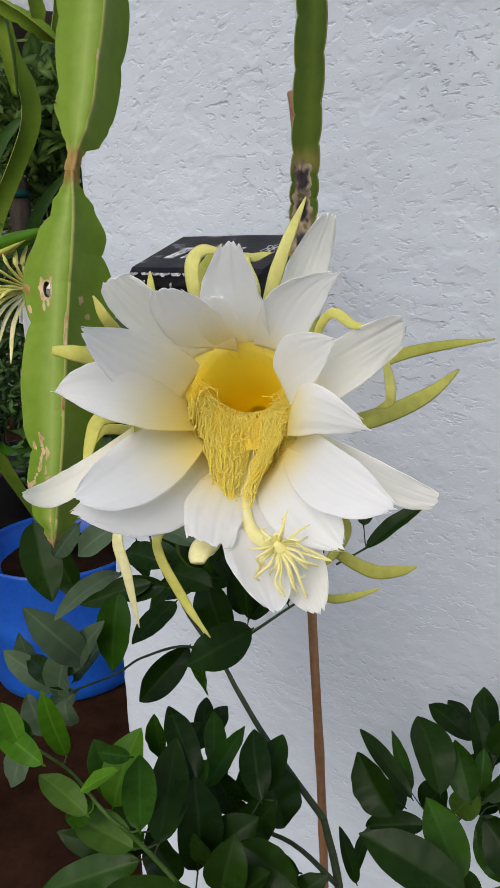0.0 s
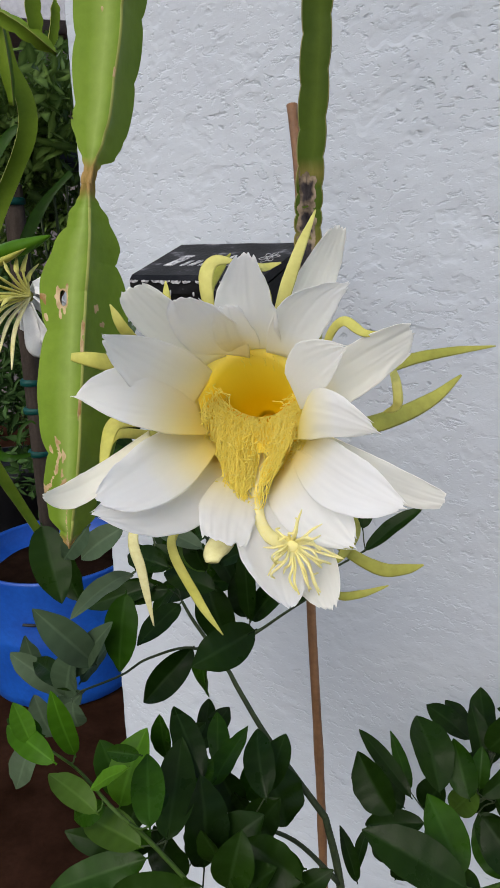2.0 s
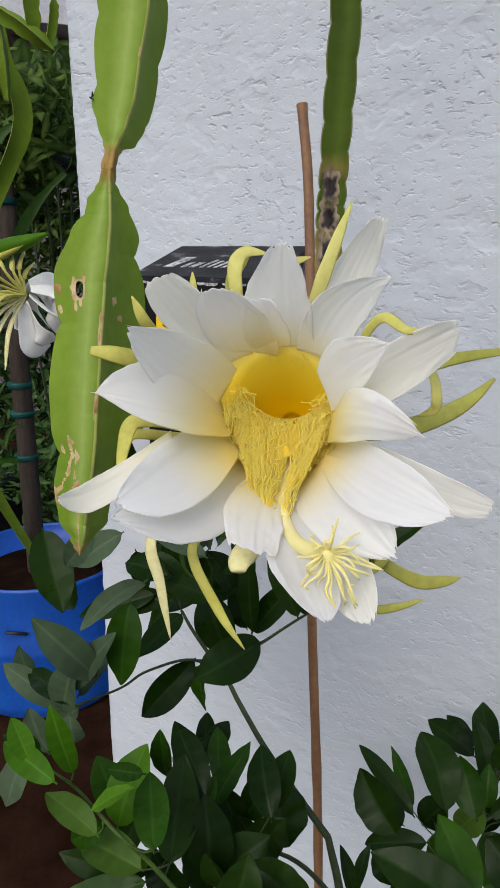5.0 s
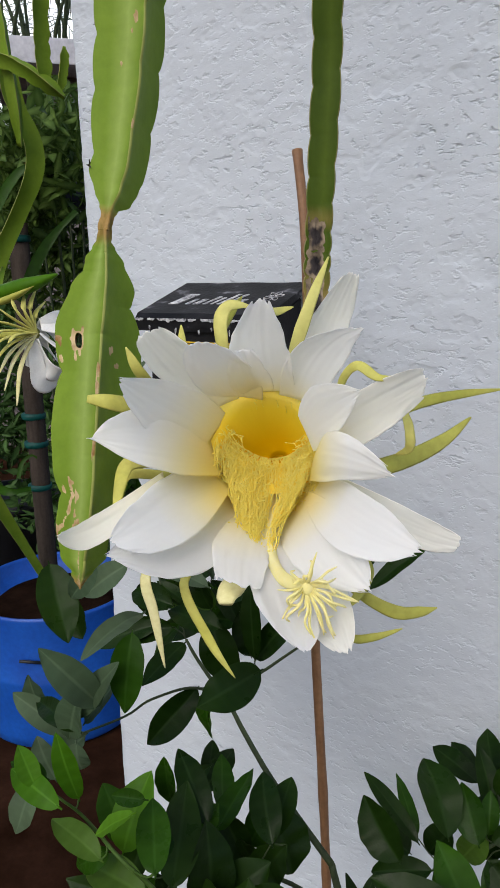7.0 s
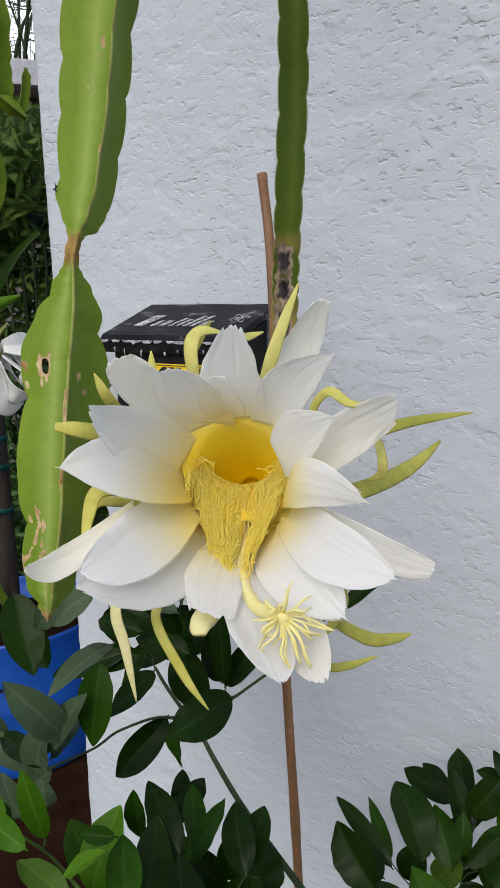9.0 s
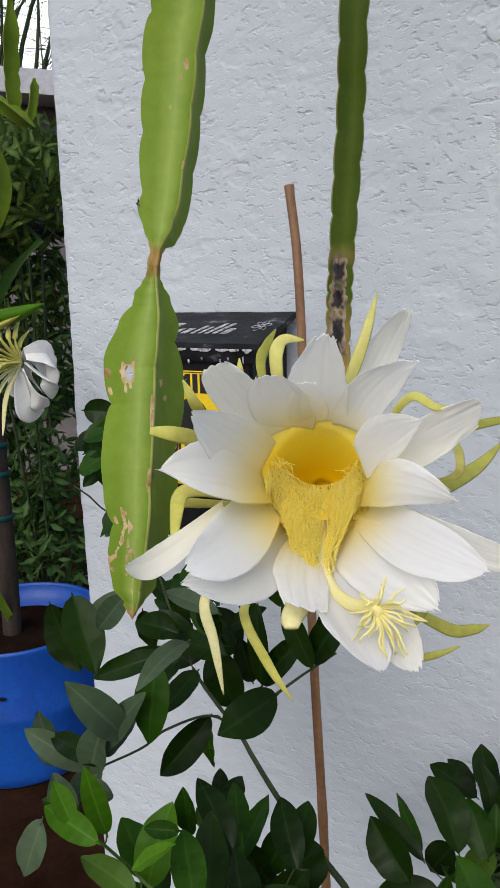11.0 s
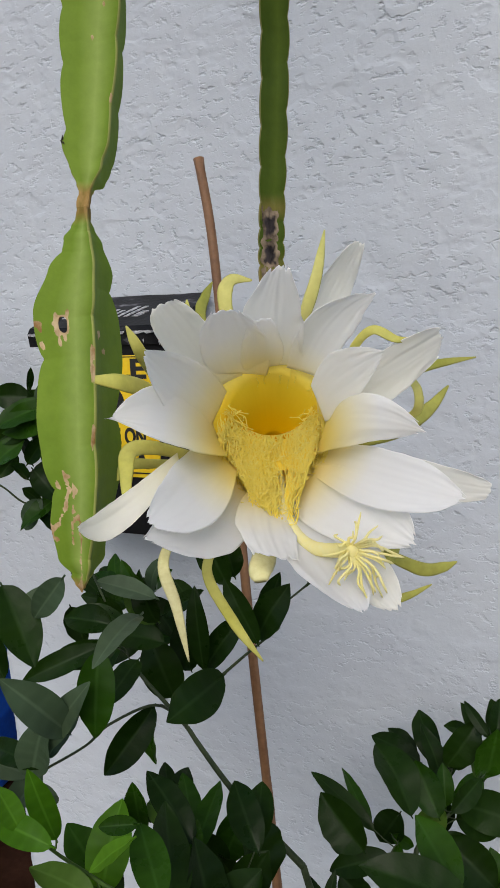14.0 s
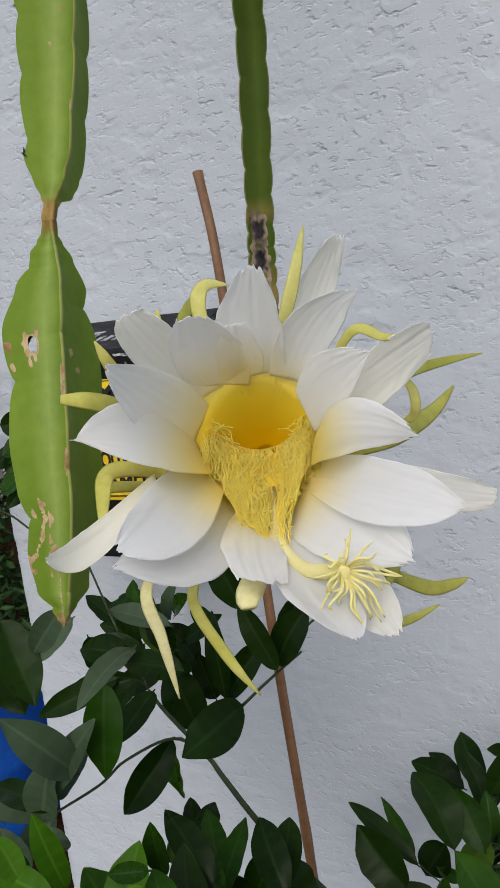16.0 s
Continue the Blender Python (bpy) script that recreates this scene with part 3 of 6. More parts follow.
def strap(bm, points, width, thick=0.22, taper=(0.7, 1.0, 0.12), roll=0.0):
    """A fleshy narrow sepal: a flattened rod that narrows to a point."""
    line = smooth_line(points, 9)
    n, rings = len(line), []
    for i, c in enumerate(line):
        s = i / (n - 1)
        d = (line[min(i + 1, n - 1)] - line[max(i - 1, 0)]).normalized()
        u = d.cross(Vector((0, 0, 1)))
        u = (u if u.length > 0.15 else d.cross(Vector((0.6, 0.8, 0)))).normalized()
        v = d.cross(u)
        turn = Matrix.Rotation(radians(roll), 3, d)
        u, v = turn @ u, turn @ v
        f = taper[0] + (taper[1] - taper[0]) * min(1, s * 2.2) if s < 0.5 else taper[1] + (taper[2] - taper[1]) * ((s - 0.5) * 2) ** 2.0
        r = width / 2 * f * (1 + 0.06 * noise.noise((s * 7, width * 900, 1)))
        rings.append([bm.verts.new(c + u * (math.cos(a) * r) + v * (math.sin(a) * r * thick)) for a in (2 * math.pi * k / 10 for k in range(10))])
    for a, b in zip(rings, rings[1:]):
        for k in range(10):
            bm.faces.new((a[k], a[(k + 1) % 10], b[(k + 1) % 10], b[k]))
    bm.faces.new(rings[0][::-1])
    bm.faces.new(rings[-1])


def flower():
    plant = tagged(empty("dragon_fruit_flower", m=FLOWER), "wide open white cactus flower with yellow stamens and yellow-green sepals", "flower")

    def petal(base, left, right, tip, skin=PETAL, label="", **more):
        bm = bmesh.new()
        blade(bm, base, left, right, tip, seed=len(plant.children), **more)
        part("petal", bm, skin, plant, label, smooth=False)

    def sepal(points, width, material=SEPAL, label="", **more):
        bm = bmesh.new()
        strap(bm, points, width * SIZE * 0.85, **more)
        part("sepal", bm, material, plant, label)

    # petals, clockwise from the top: root, the widest places of both edges, tip
    petal((0.005, 0.039, 0.014), (-0.0155, 0.064, 0.049), (0.0175, 0.065, 0.055), (0.0058, 0.0825, 0.070), blunt=0.40, torn=0.05)
    petal((0.020, 0.038, 0.006), (0.0300, 0.084, 0.030), (0.0530, 0.085, 0.028), (0.0534, 0.1035, 0.047), IVORY_PETAL, blunt=0.45, foot=1.0, torn=0.05)
    petal((0.020, 0.034, 0.014), (0.0330, 0.066, 0.052), (0.0545, 0.060, 0.042), (0.0589, 0.0708, 0.051), blunt=0.30, foot=1.0)
    petal((0.0275, 0.0125, 0.022), (0.0430, 0.0380, 0.058), (0.0520, 0.0165, 0.045), (0.0613, 0.0333, 0.061), PALE_PETAL, blunt=0.22, foot=0.95, cup=0.02)
    petal((0.029, 0.008, -0.002), (0.0760, 0.0425, 0.056), (0.0780, 0.0165, 0.036), (0.0966, 0.0415, 0.0525), IVORY_PETAL, blunt=0.62, foot=0.9)
    petal((0.030, -0.006, 0.000), (0.0610, 0.0070, 0.066), (0.0540, -0.0150, 0.050), (0.0805, -0.0112, 0.0605), blunt=0.24, cup=-0.05, foot=0.95, torn=0.08)
    petal((0.029, -0.020, -0.008), (0.0800, -0.0300, 0.070), (0.0690, -0.0560, 0.072), (0.0960, -0.0493, 0.0740), blunt=0.30, foot=0.75)
    petal((0.033, -0.014, -0.012), (0.0970, -0.0315, 0.053), (0.0980, -0.0505, 0.046), (0.1168, -0.0448, 0.0565), IVORY_PETAL, blunt=0.55, torn=0.05)
    petal((0.017, -0.034, -0.012), (0.0655, -0.0470, 0.058), (0.0420, -0.0735, 0.048), (0.0709, -0.0715, 0.0625), blunt=0.30, foot=0.85)
    petal((0.006, -0.046, -0.010), (0.0460, -0.0940, 0.060), (0.0135, -0.0900, 0.060), (0.0393, -0.1052, 0.0730), blunt=0.30)
    petal((0.016, -0.044, -0.014), (0.0615, -0.0850, 0.046), (0.0380, -0.0980, 0.050), (0.0605, -0.1068, 0.0590), IVORY_PETAL, blunt=0.40)
    petal((-0.007, -0.038, -0.012), (0.0095, -0.0690, 0.034), (-0.0235, -0.0630, 0.038), (-0.0020, -0.0770, 0.0540), blunt=0.75, cup=-0.04, foot=0.6)
    petal((-0.020, -0.036, -0.011), (-0.0420, -0.0755, 0.064), (-0.0610, -0.0470, 0.060), (-0.0689, -0.0633, 0.0810), blunt=0.25, foot=0.8)
    petal((-0.033, -0.014, -0.005), (-0.0450, -0.0610, 0.070), (-0.0645, -0.0345, 0.066), (-0.0676, -0.0557, 0.0830), blunt=0.30, foot=0.8)
    petal((-0.036, -0.002, -0.001), (-0.0640, -0.0105, 0.068), (-0.0740, 0.0160, 0.072), (-0.0893, 0.0015, 0.0735), blunt=0.06, foot=1.0)
    petal((-0.036, 0.011, 0.003), (-0.0630, 0.0115, 0.062), (-0.0500, 0.0380, 0.058), (-0.0675, 0.0330, 0.0853), blunt=0.28, foot=1.0)
    petal((-0.029, 0.030, 0.010), (-0.0650, 0.0500, 0.060), (-0.0420, 0.0620, 0.060), (-0.0600, 0.0645, 0.0690), IVORY_PETAL, blunt=0.62, foot=0.9)
    petal((-0.0200, 0.0350, 0.013), (-0.0400, 0.0490, 0.062), (-0.0050, 0.0500, 0.054), (-0.0245, 0.0565, 0.0760), blunt=0.55, foot=0.95)
    petal((-0.0060, 0.0385, 0.016), (-0.0170, 0.0450, 0.048), (0.0060, 0.0480, 0.048), (-0.0060, 0.0560, 0.0600), blunt=0.60, foot=0.9, torn=0.05)
    # outer sepals, clockwise from the top
    sepal([(0.0132, 0.0446, 0.0150), (0.0203, 0.0624, 0.0338), (0.0290, 0.0869, 0.0413), (0.0366, 0.1200, 0.0263)], 0.0125, SEPAL, roll=20, thick=0.2)
    sepal([(0.0485, 0.0204, -0.0075), (0.0727, 0.0274, -0.0075), (0.0965, 0.0391, -0.0225), (0.1214, 0.0467, -0.0375), (0.1493, 0.0527, -0.0525)], 0.0115, SEPAL_GREEN)
    sepal([(0.0300, -0.0084, -0.0150), (0.0595, -0.0080, 0.0000), (0.0858, 0.0004, -0.0150), (0.1101, 0.0153, -0.0375), (0.1284, 0.0331, -0.0540)], 0.018, SEPAL_GREEN)
    sepal([(0.0440, 0.0332, 0.0150), (0.0504, 0.0448, 0.0375), (0.0591, 0.0498, 0.0488), (0.0705, 0.0425, 0.0540), (0.0816, 0.0434, 0.0495)], 0.009)
    sepal([(0.0850, 0.0284, 0.0150), (0.0883, 0.0176, 0.0225), (0.0887, 0.0066, 0.0150), (0.0800, 0.0026, 0.0000)], 0.0095, SEPAL)
    sepal([(0.0457, -0.0737, -0.0150), (0.0643, -0.0807, 0.0225), (0.0842, -0.0896, 0.0210), (0.0985, -0.0895, 0.0140), (0.1085, -0.0870, 0.0090)], 0.0125, SEPAL_GREEN, taper=(0.6, 1.0, 0.1))
    sepal([(0.0471, -0.0992, 0.0150), (0.0598, -0.1068, 0.0225), (0.0738, -0.1045, 0.0240), (0.0891, -0.0985, 0.0225)], 0.0080, SEPAL_GREEN)
    sepal([(0.0510, -0.0515, -0.0150), (0.0677, -0.0656, 0.0150), (0.0652, -0.0771, 0.0375), (0.0567, -0.0881, 0.0413)], 0.010, SEPAL_GREEN)
    sepal([(-0.0338, -0.0541, -0.0150), (-0.0421, -0.0765, 0.0225), (-0.0425, -0.0915, 0.0225), (-0.0294, -0.1171, 0.0150), (-0.0220, -0.1290, 0.0120), (-0.0127, -0.1425, 0.0060)], 0.0105)
    sepal([(-0.0613, -0.0559, -0.0150), (-0.0697, -0.0787, 0.0225), (-0.0628, -0.1054, 0.0225), (-0.0574, -0.1399, 0.0120)], 0.0115, SEPAL_PALE)
    sepal([(-0.0110, -0.0600, 0.0000), (-0.0092, -0.0765, 0.0245), (-0.0120, -0.0850, 0.0370), (-0.0118, -0.0905, 0.0425)], 0.0235, SEPAL_PALE, taper=(0.8, 1.0, 0.55), thick=0.42)
    sepal([(-0.0558, 0.0103, -0.0075), (-0.0732, 0.0223, 0.0300), (-0.0863, 0.0248, 0.0525), (-0.1001, 0.0260, 0.0585)], 0.016, SEPAL, taper=(0.7, 1.0, 0.45))
    sepal([(-0.0255, 0.0480, 0.0130), (-0.0258, 0.0660, 0.0320), (-0.0262, 0.0800, 0.0360), (-0.0215, 0.0885, 0.0340), (-0.0095, 0.0895, 0.0280)], 0.0145)
    sepal([(-0.0400, 0.0600, -0.0250), (-0.0465, 0.0880, -0.0360), (-0.0445, 0.1030, -0.0480), (-0.0390, 0.1205, -0.0620)], 0.0135, SEPAL_GREEN, roll=30)
    sepal([(0.0009, 0.0522, -0.0150), (0.0088, 0.0676, 0.0225), (-0.0014, 0.0877, 0.0150), (0.0017, 0.0933, 0.0000), (0.0105, 0.0981, -0.0075)], 0.012)
    sepal([(-0.0518, 0.0424, -0.0000), (-0.0484, 0.0582, 0.0375), (-0.0483, 0.0739, 0.0450)], 0.010)
    sepal([(-0.0738, 0.0339, -0.0150), (-0.0780, 0.0454, 0.0300), (-0.0851, 0.0608, 0.0412)], 0.012)
    sepal([(-0.0558, -0.0123, -0.0225), (-0.0782, -0.0082, 0.0038), (-0.0899, -0.0117, 0.0150), (-0.0900, -0.0276, 0.0263), (-0.0885, -0.0503, 0.0338)], 0.0165)
    sepal([(-0.0579, -0.0173, -0.0300), (-0.0813, -0.0171, -0.0150), (-0.0969, -0.0180, -0.0075), (-0.1008, -0.0282, 0.0000)], 0.011)
    bm = bmesh.new()
    blade(bm, (-0.0570, -0.0190, 0.0360), (-0.1010, -0.0480, 0.0520), (-0.0965, -0.0640, 0.0580), (-0.1081, -0.0573, 0.0680), cup=0.12, foot=0.45, blunt=0.35, torn=0.04, seed=41)
    part("sepal", bm, CREAM_PETAL, plant, "long cream inner sepal", smooth=False)

    # funnel behind the stamens: steep above, long and open below
    def wall_at(rho, a, above=0.0):
        """A place over the throat's wall, from its pit (0) to its rim (1)."""
        rim = Vector((0.034 * math.cos(a), -0.004 + 0.042 * math.sin(a), -0.0035 + 0.016 * math.sin(a)))
        pit = Vector((0.001 + 0.006 * math.cos(a), -0.004 + 0.005 * math.sin(a), -0.038))
        p = pit.lerp(rim, rho)
        p.z = pit.z + (rim.z - pit.z) * min(rho, 1.0) ** 1.25 - 0.015 * max(0.0, rho - 1) + above
        return p
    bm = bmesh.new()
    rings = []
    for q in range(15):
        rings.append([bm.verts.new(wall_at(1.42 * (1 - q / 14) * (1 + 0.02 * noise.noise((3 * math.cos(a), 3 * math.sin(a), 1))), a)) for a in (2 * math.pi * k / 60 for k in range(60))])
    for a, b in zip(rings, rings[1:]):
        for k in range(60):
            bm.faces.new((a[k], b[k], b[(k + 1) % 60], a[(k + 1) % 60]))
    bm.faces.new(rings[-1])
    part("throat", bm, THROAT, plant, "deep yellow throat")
    # fleshy green tube that joins the flower to the stem
    bm = bmesh.new()
    inv = FLOWER.inverted()
    foot = [inv @ Vector(p) for p in ((-0.2130, 0.5400, 1.5450), (-0.2100, 0.5175, 1.5037), (-0.1935, 0.4575, 1.4775))] + [Vector((0, -0.012, -0.055))]
    line = smooth_line(foot, 8)
    tube(bm, line, [0.008 + 0.010 * (i / (len(line) - 1)) ** 1.6 for i in range(len(line))], 20)
    part("flower_tube", bm, SEPAL_GREEN, plant, "green fleshy flower tube")

    # stamens: a thick tangle in two lobes that spills over the throat's lower wall
    rnd = random.Random(4)
    fil, tips = bmesh.new(), bmesh.new()

    def filament(pts, tip, r=0.00030):
        tube(fil, smooth_line(pts, 4), r, 3, cap=False)
        end, d = pts[-1], (pts[-1] - pts[-2]).normalized() * tip
        tube(tips, [end - d * 0.5, end, end + d], [r, r * 1.5, r * 0.9], 4)

    middle = hump((0, 0.0), (0.35, 0.0), (0.7, -0.001), (1.0, 0.0035))
    half = hump((0, 0.0315), (0.25, 0.0285), (0.5, 0.0215), (0.75, 0.0125), (1.0, 0.0035))
    front = hump((0, -0.007), (0.4, -0.004), (0.7, 0.004), (1.0, 0.013))

    def over(u, x, above=0.0):
        """A place on the tangle: u from the throat's lip down to its lowest end, x across; two lobes stand out."""
        lobes = 0.0075 * (math.exp(-((x + 0.34) / 0.36) ** 2) + 0.8 * math.exp(-((x - 0.70) / 0.24) ** 2)) * min(1.0, u * 4)
        return Vector((middle(u) + half(u) * x, -0.006 - 0.060 * u + 0.016 * x * x * (1 - u), front(u) - 0.003 + lobes + 0.008 * x * x * (1 - u) + above))
    base = bmesh.new()
    bed = [[base.verts.new(over(q / 12, x * 0.80, 0.0009)) for x in (-1, -0.7, -0.4, -0.1, 0.1, 0.25, 0.4, 0.7, 1)] for q in range(13)]
    for j, (r, q) in enumerate(zip(bed, bed[1:])):
        for k in range(8):
            if j < 4 or k not in (4, 5):
                base.faces.new((r[k], q[k], q[k + 1], r[k + 1]))
    for k in range(620):
        x, u = rnd.uniform(-1, 1), rnd.random() ** 0.9
        if u > 0.62 and x > 0.25 and rnd.random() < 0.75:
            continue
        parted = math.exp(-((x - 0.22) / 0.17) ** 2) * max(0.0, min(1.0, (u - 0.16) * 4))
        if rnd.random() < parted * 1.1:
            continue
        root = over(max(-0.06, u - rnd.uniform(0.22, 0.42)), x * 0.97 + rnd.gauss(0, 0.03), 0.0002)
        end = over(u, x + rnd.gauss(0, 0.11), rnd.uniform(0.0010, 0.0056))
        loose = rnd.random() < 0.55
        if loose:
            end += Vector((rnd.gauss(0, 0.0018), rnd.gauss(0, 0.002), rnd.uniform(0.0, 0.0030)))
        sway = rnd.gauss(0, 0.0022 if loose else 0.0010)
        m1 = root.lerp(end, 0.28) + Vector((sway, 0, rnd.uniform(0.0010, 0.0030)))
        m2 = root.lerp(end, 0.70) + Vector((-sway + rnd.gauss(0, 0.0010), rnd.gauss(0, 0.0008), rnd.uniform(0.0006, 0.0022)))
        pts = [root, m1, m2, end]
        if rnd.random() < 0.5:
            pts.append(end + Vector((rnd.gauss(0, 0.0024), rnd.uniform(-0.0010, 0.0030), rnd.uniform(0, 0.0018))))
        filament(pts, rnd.uniform(0.0006, 0.0012), rnd.uniform(0.00026, 0.00038))
    # the fringe along the lip and up both sides, its tips turned in over the pit
    for k in range(520):
        a = radians(rnd.choice((rnd.uniform(-215, 36), rnd.uniform(-165, -15))))
        rho = rnd.uniform(0.66, 1.02)
        root = wall_at(rho, a, 0.001)
        inward = Vector((-math.cos(a), -math.sin(a), 0)) * rnd.uniform(0.001, 0.0075) + Vector((rnd.gauss(0, 0.0017), rnd.gauss(-0.001, 0.0020), 0))
        rise = rnd.uniform(0.004, 0.011)
        filament([root, root + inward * 0.25 + Vector((rnd.gauss(0, 0.001), -0.001, rise * 0.5)), root + inward * 0.7 + Vector((rnd.gauss(0, 0.0012), -0.002, rise * 0.95)), root + inward * 1.2 + Vector((rnd.gauss(0, 0.002), rnd.gauss(-0.002, 0.0025), rise))], rnd.uniform(0.0006, 0.0011), rnd.uniform(0.00022, 0.00031))
    # loose threads that hang over both sides of the rim
    for k in range(260):
        a = radians(rnd.choice((rnd.uniform(160, 225), rnd.uniform(-40, 15))))
        root = wall_at(rnd.uniform(0.80, 1.08), a, 0.0025)
        fall = Vector((rnd.gauss(0, 0.0012) - 0.0015 * math.cos(a), -rnd.uniform(0.006, 0.014), rnd.uniform(0.000, 0.0040)))
        bow = Vector((rnd.gauss(0, 0.0012), 0, rnd.uniform(0.0015, 0.0035)))
        filament([root, root + fall * 0.35 + bow, root + fall * 0.7 + bow, root + fall], rnd.uniform(0.0006, 0.0011), rnd.uniform(0.00024, 0.00034))
    # short threads that lie flat on the upper wall
    for k in range(14):
        a = radians(rnd.gauss(80, 28))
        rho = rnd.uniform(0.80, 1.03)
        filament([wall_at(rho - 0.10, a, 0.0006), wall_at(rho - 0.05, a + rnd.gauss(0, 0.02), 0.0011), wall_at(rho, a + rnd.gauss(0, 0.03), 0.0016)], 0.0005, 0.00016)
    part("stamen_base", base, STAMEN_GOLD, plant, "golden felt of stamen bases")
    tagged(part("stamen_mass", fil, STAMEN, plant, "dense yellow filaments"), kind="stuff")
    tagged(part("anther_mass", tips, ANTHER, plant, "pale anther tips"), kind="stuff")

    # style and its many-lobed stigma
    bm = bmesh.new()
    centre = Vector((0.0385, -0.0748, 0.0600))
    line = smooth_line([Vector((0.001, -0.008, -0.036)), Vector((0.003, -0.040, -0.006)), Vector((0.0075, -0.0615, 0.0150)), Vector((0.0190, -0.0735, 0.0330)), centre], 7)
    ahead = (line[-1] - line[-2]).normalized()
    line += [centre + ahead * 0.0012, centre + ahead * 0.0022, centre + ahead * 0.0026]
    tube(bm, line, [0.0041] * (len(line) - 3) + [0.0034, 0.0020, 0.0006], 16)
    style = part("style", bm, STYLE, plant, "thick cream style")
    for k in range(30):
        a = 2 * math.pi * k / 30 + rnd.uniform(-0.2, 0.2)
        lean = 0.5 + 0.5 * math.cos(a - radians(-30))
        reach = rnd.uniform(0.008, 0.013) + 0.010 * lean * rnd.uniform(0.4, 1.0)
        out = Vector((math.cos(a) + 0.28, math.sin(a) * 0.9 - 0.20, 0)).normalized()
        fwd = Vector((0.3, -0.1, 1)).normalized() * rnd.uniform(0.002, 0.011)
        p0 = centre + Vector((math.cos(a), math.sin(a), 0)) * 0.0028
        p1 = p0 + out * reach * 0.45 + fwd
        p2 = p1 + out * reach * 0.4 + Vector((rnd.uniform(-0.004, 0.004), rnd.uniform(-0.006, 0.002), rnd.uniform(-0.005, 0.002)))
        p3 = p2 + out * reach * 0.22 + Vector((rnd.uniform(-0.004, 0.004), rnd.uniform(-0.006, 0.003), rnd.uniform(-0.006, 0.001)))
        if k == 8:
            p2, p3 = p1 + Vector((0.001, 0.006, 0.004)), p1 + Vector((0.003, 0.013, 0.004))
        bm = bmesh.new()
        tube(bm, smooth_line([p0, p1, p2, p3], 4), [0.00075] * 8 + [0.0007, 0.0007, 0.0006, 0.0005, 0.0003], 7)
        part("stigma_lobe", bm, STYLE, style)
    return plant


# ---- citrus tree ----
def leaf_mesh(bm, base, tip, width, face, fold=0.25, droop=0.12, petiole=0.003, n=18, seed=0.0, curl=0.0):
    """A pointed oval leaf, folded along its midrib and bowed along its length."""
    a, c = Vector(base), Vector(tip)
    d = c - a
    size = d.length
    d.normalize()
    side = d.cross(Vector(face)).normalized()
    up = side.cross(d)
    vein = bm.verts.layers.float.get("vein") or bm.verts.layers.float.new("vein")
    rows = []
    for i in range(n + 1):
        s = i / n
        w = 1 - (2 * s ** 0.90 - 1) ** 2
        half = width / 2 * (w ** 0.68 * (1.0 if s < 0.72 else 1 - 0.38 * ((s - 0.72) / 0.28) ** 1.4) if 0 < s < 1 else 0) + 0.0005
        p = a + d * size * s + up * (droop * size * (0.25 - (s - 0.5) ** 2) * 1.6 + 0.02 * size * noise.noise((s * 3, seed, 2)))
        row = []
        for x in (-1, -0.6, -0.13, -0.035, 0.035, 0.13, 0.6, 1):
            wave = 0.09 * width * noise.noise((s * 6, x * 2, seed + 5))
            tw = curl * (s - 0.4)
            vert = bm.verts.new(p + side * (x * half * math.cos(tw)) + up * (x * half * math.sin(tw) + fold * abs(x) ** 1.3 * half + wave * abs(x)))
            vert[vein] = 0.22 if abs(x) < 0.1 else 0.05 * (i % 3 == 0)
            row.append(vert)
        rows.append(row)
    for r0, r1 in zip(rows, rows[1:]):
        for k in range(7):
            bm.faces.new((r0[k], r0[k + 1], r1[k + 1], r1[k]))
    tube(bm, [a - d * petiole, a, a + d * size * 0.12], [0.0008, 0.0009, 0.0006], 5)


def face_for(d, roll):
    """The leaf's upper side: towards the light and the open garden, turned about its length."""
    n = Vector((0.30, -0.72, 0.62))
    n = (n - d * n.dot(d)).normalized()
    return Matrix.Rotation(radians(roll), 3, d) @ n


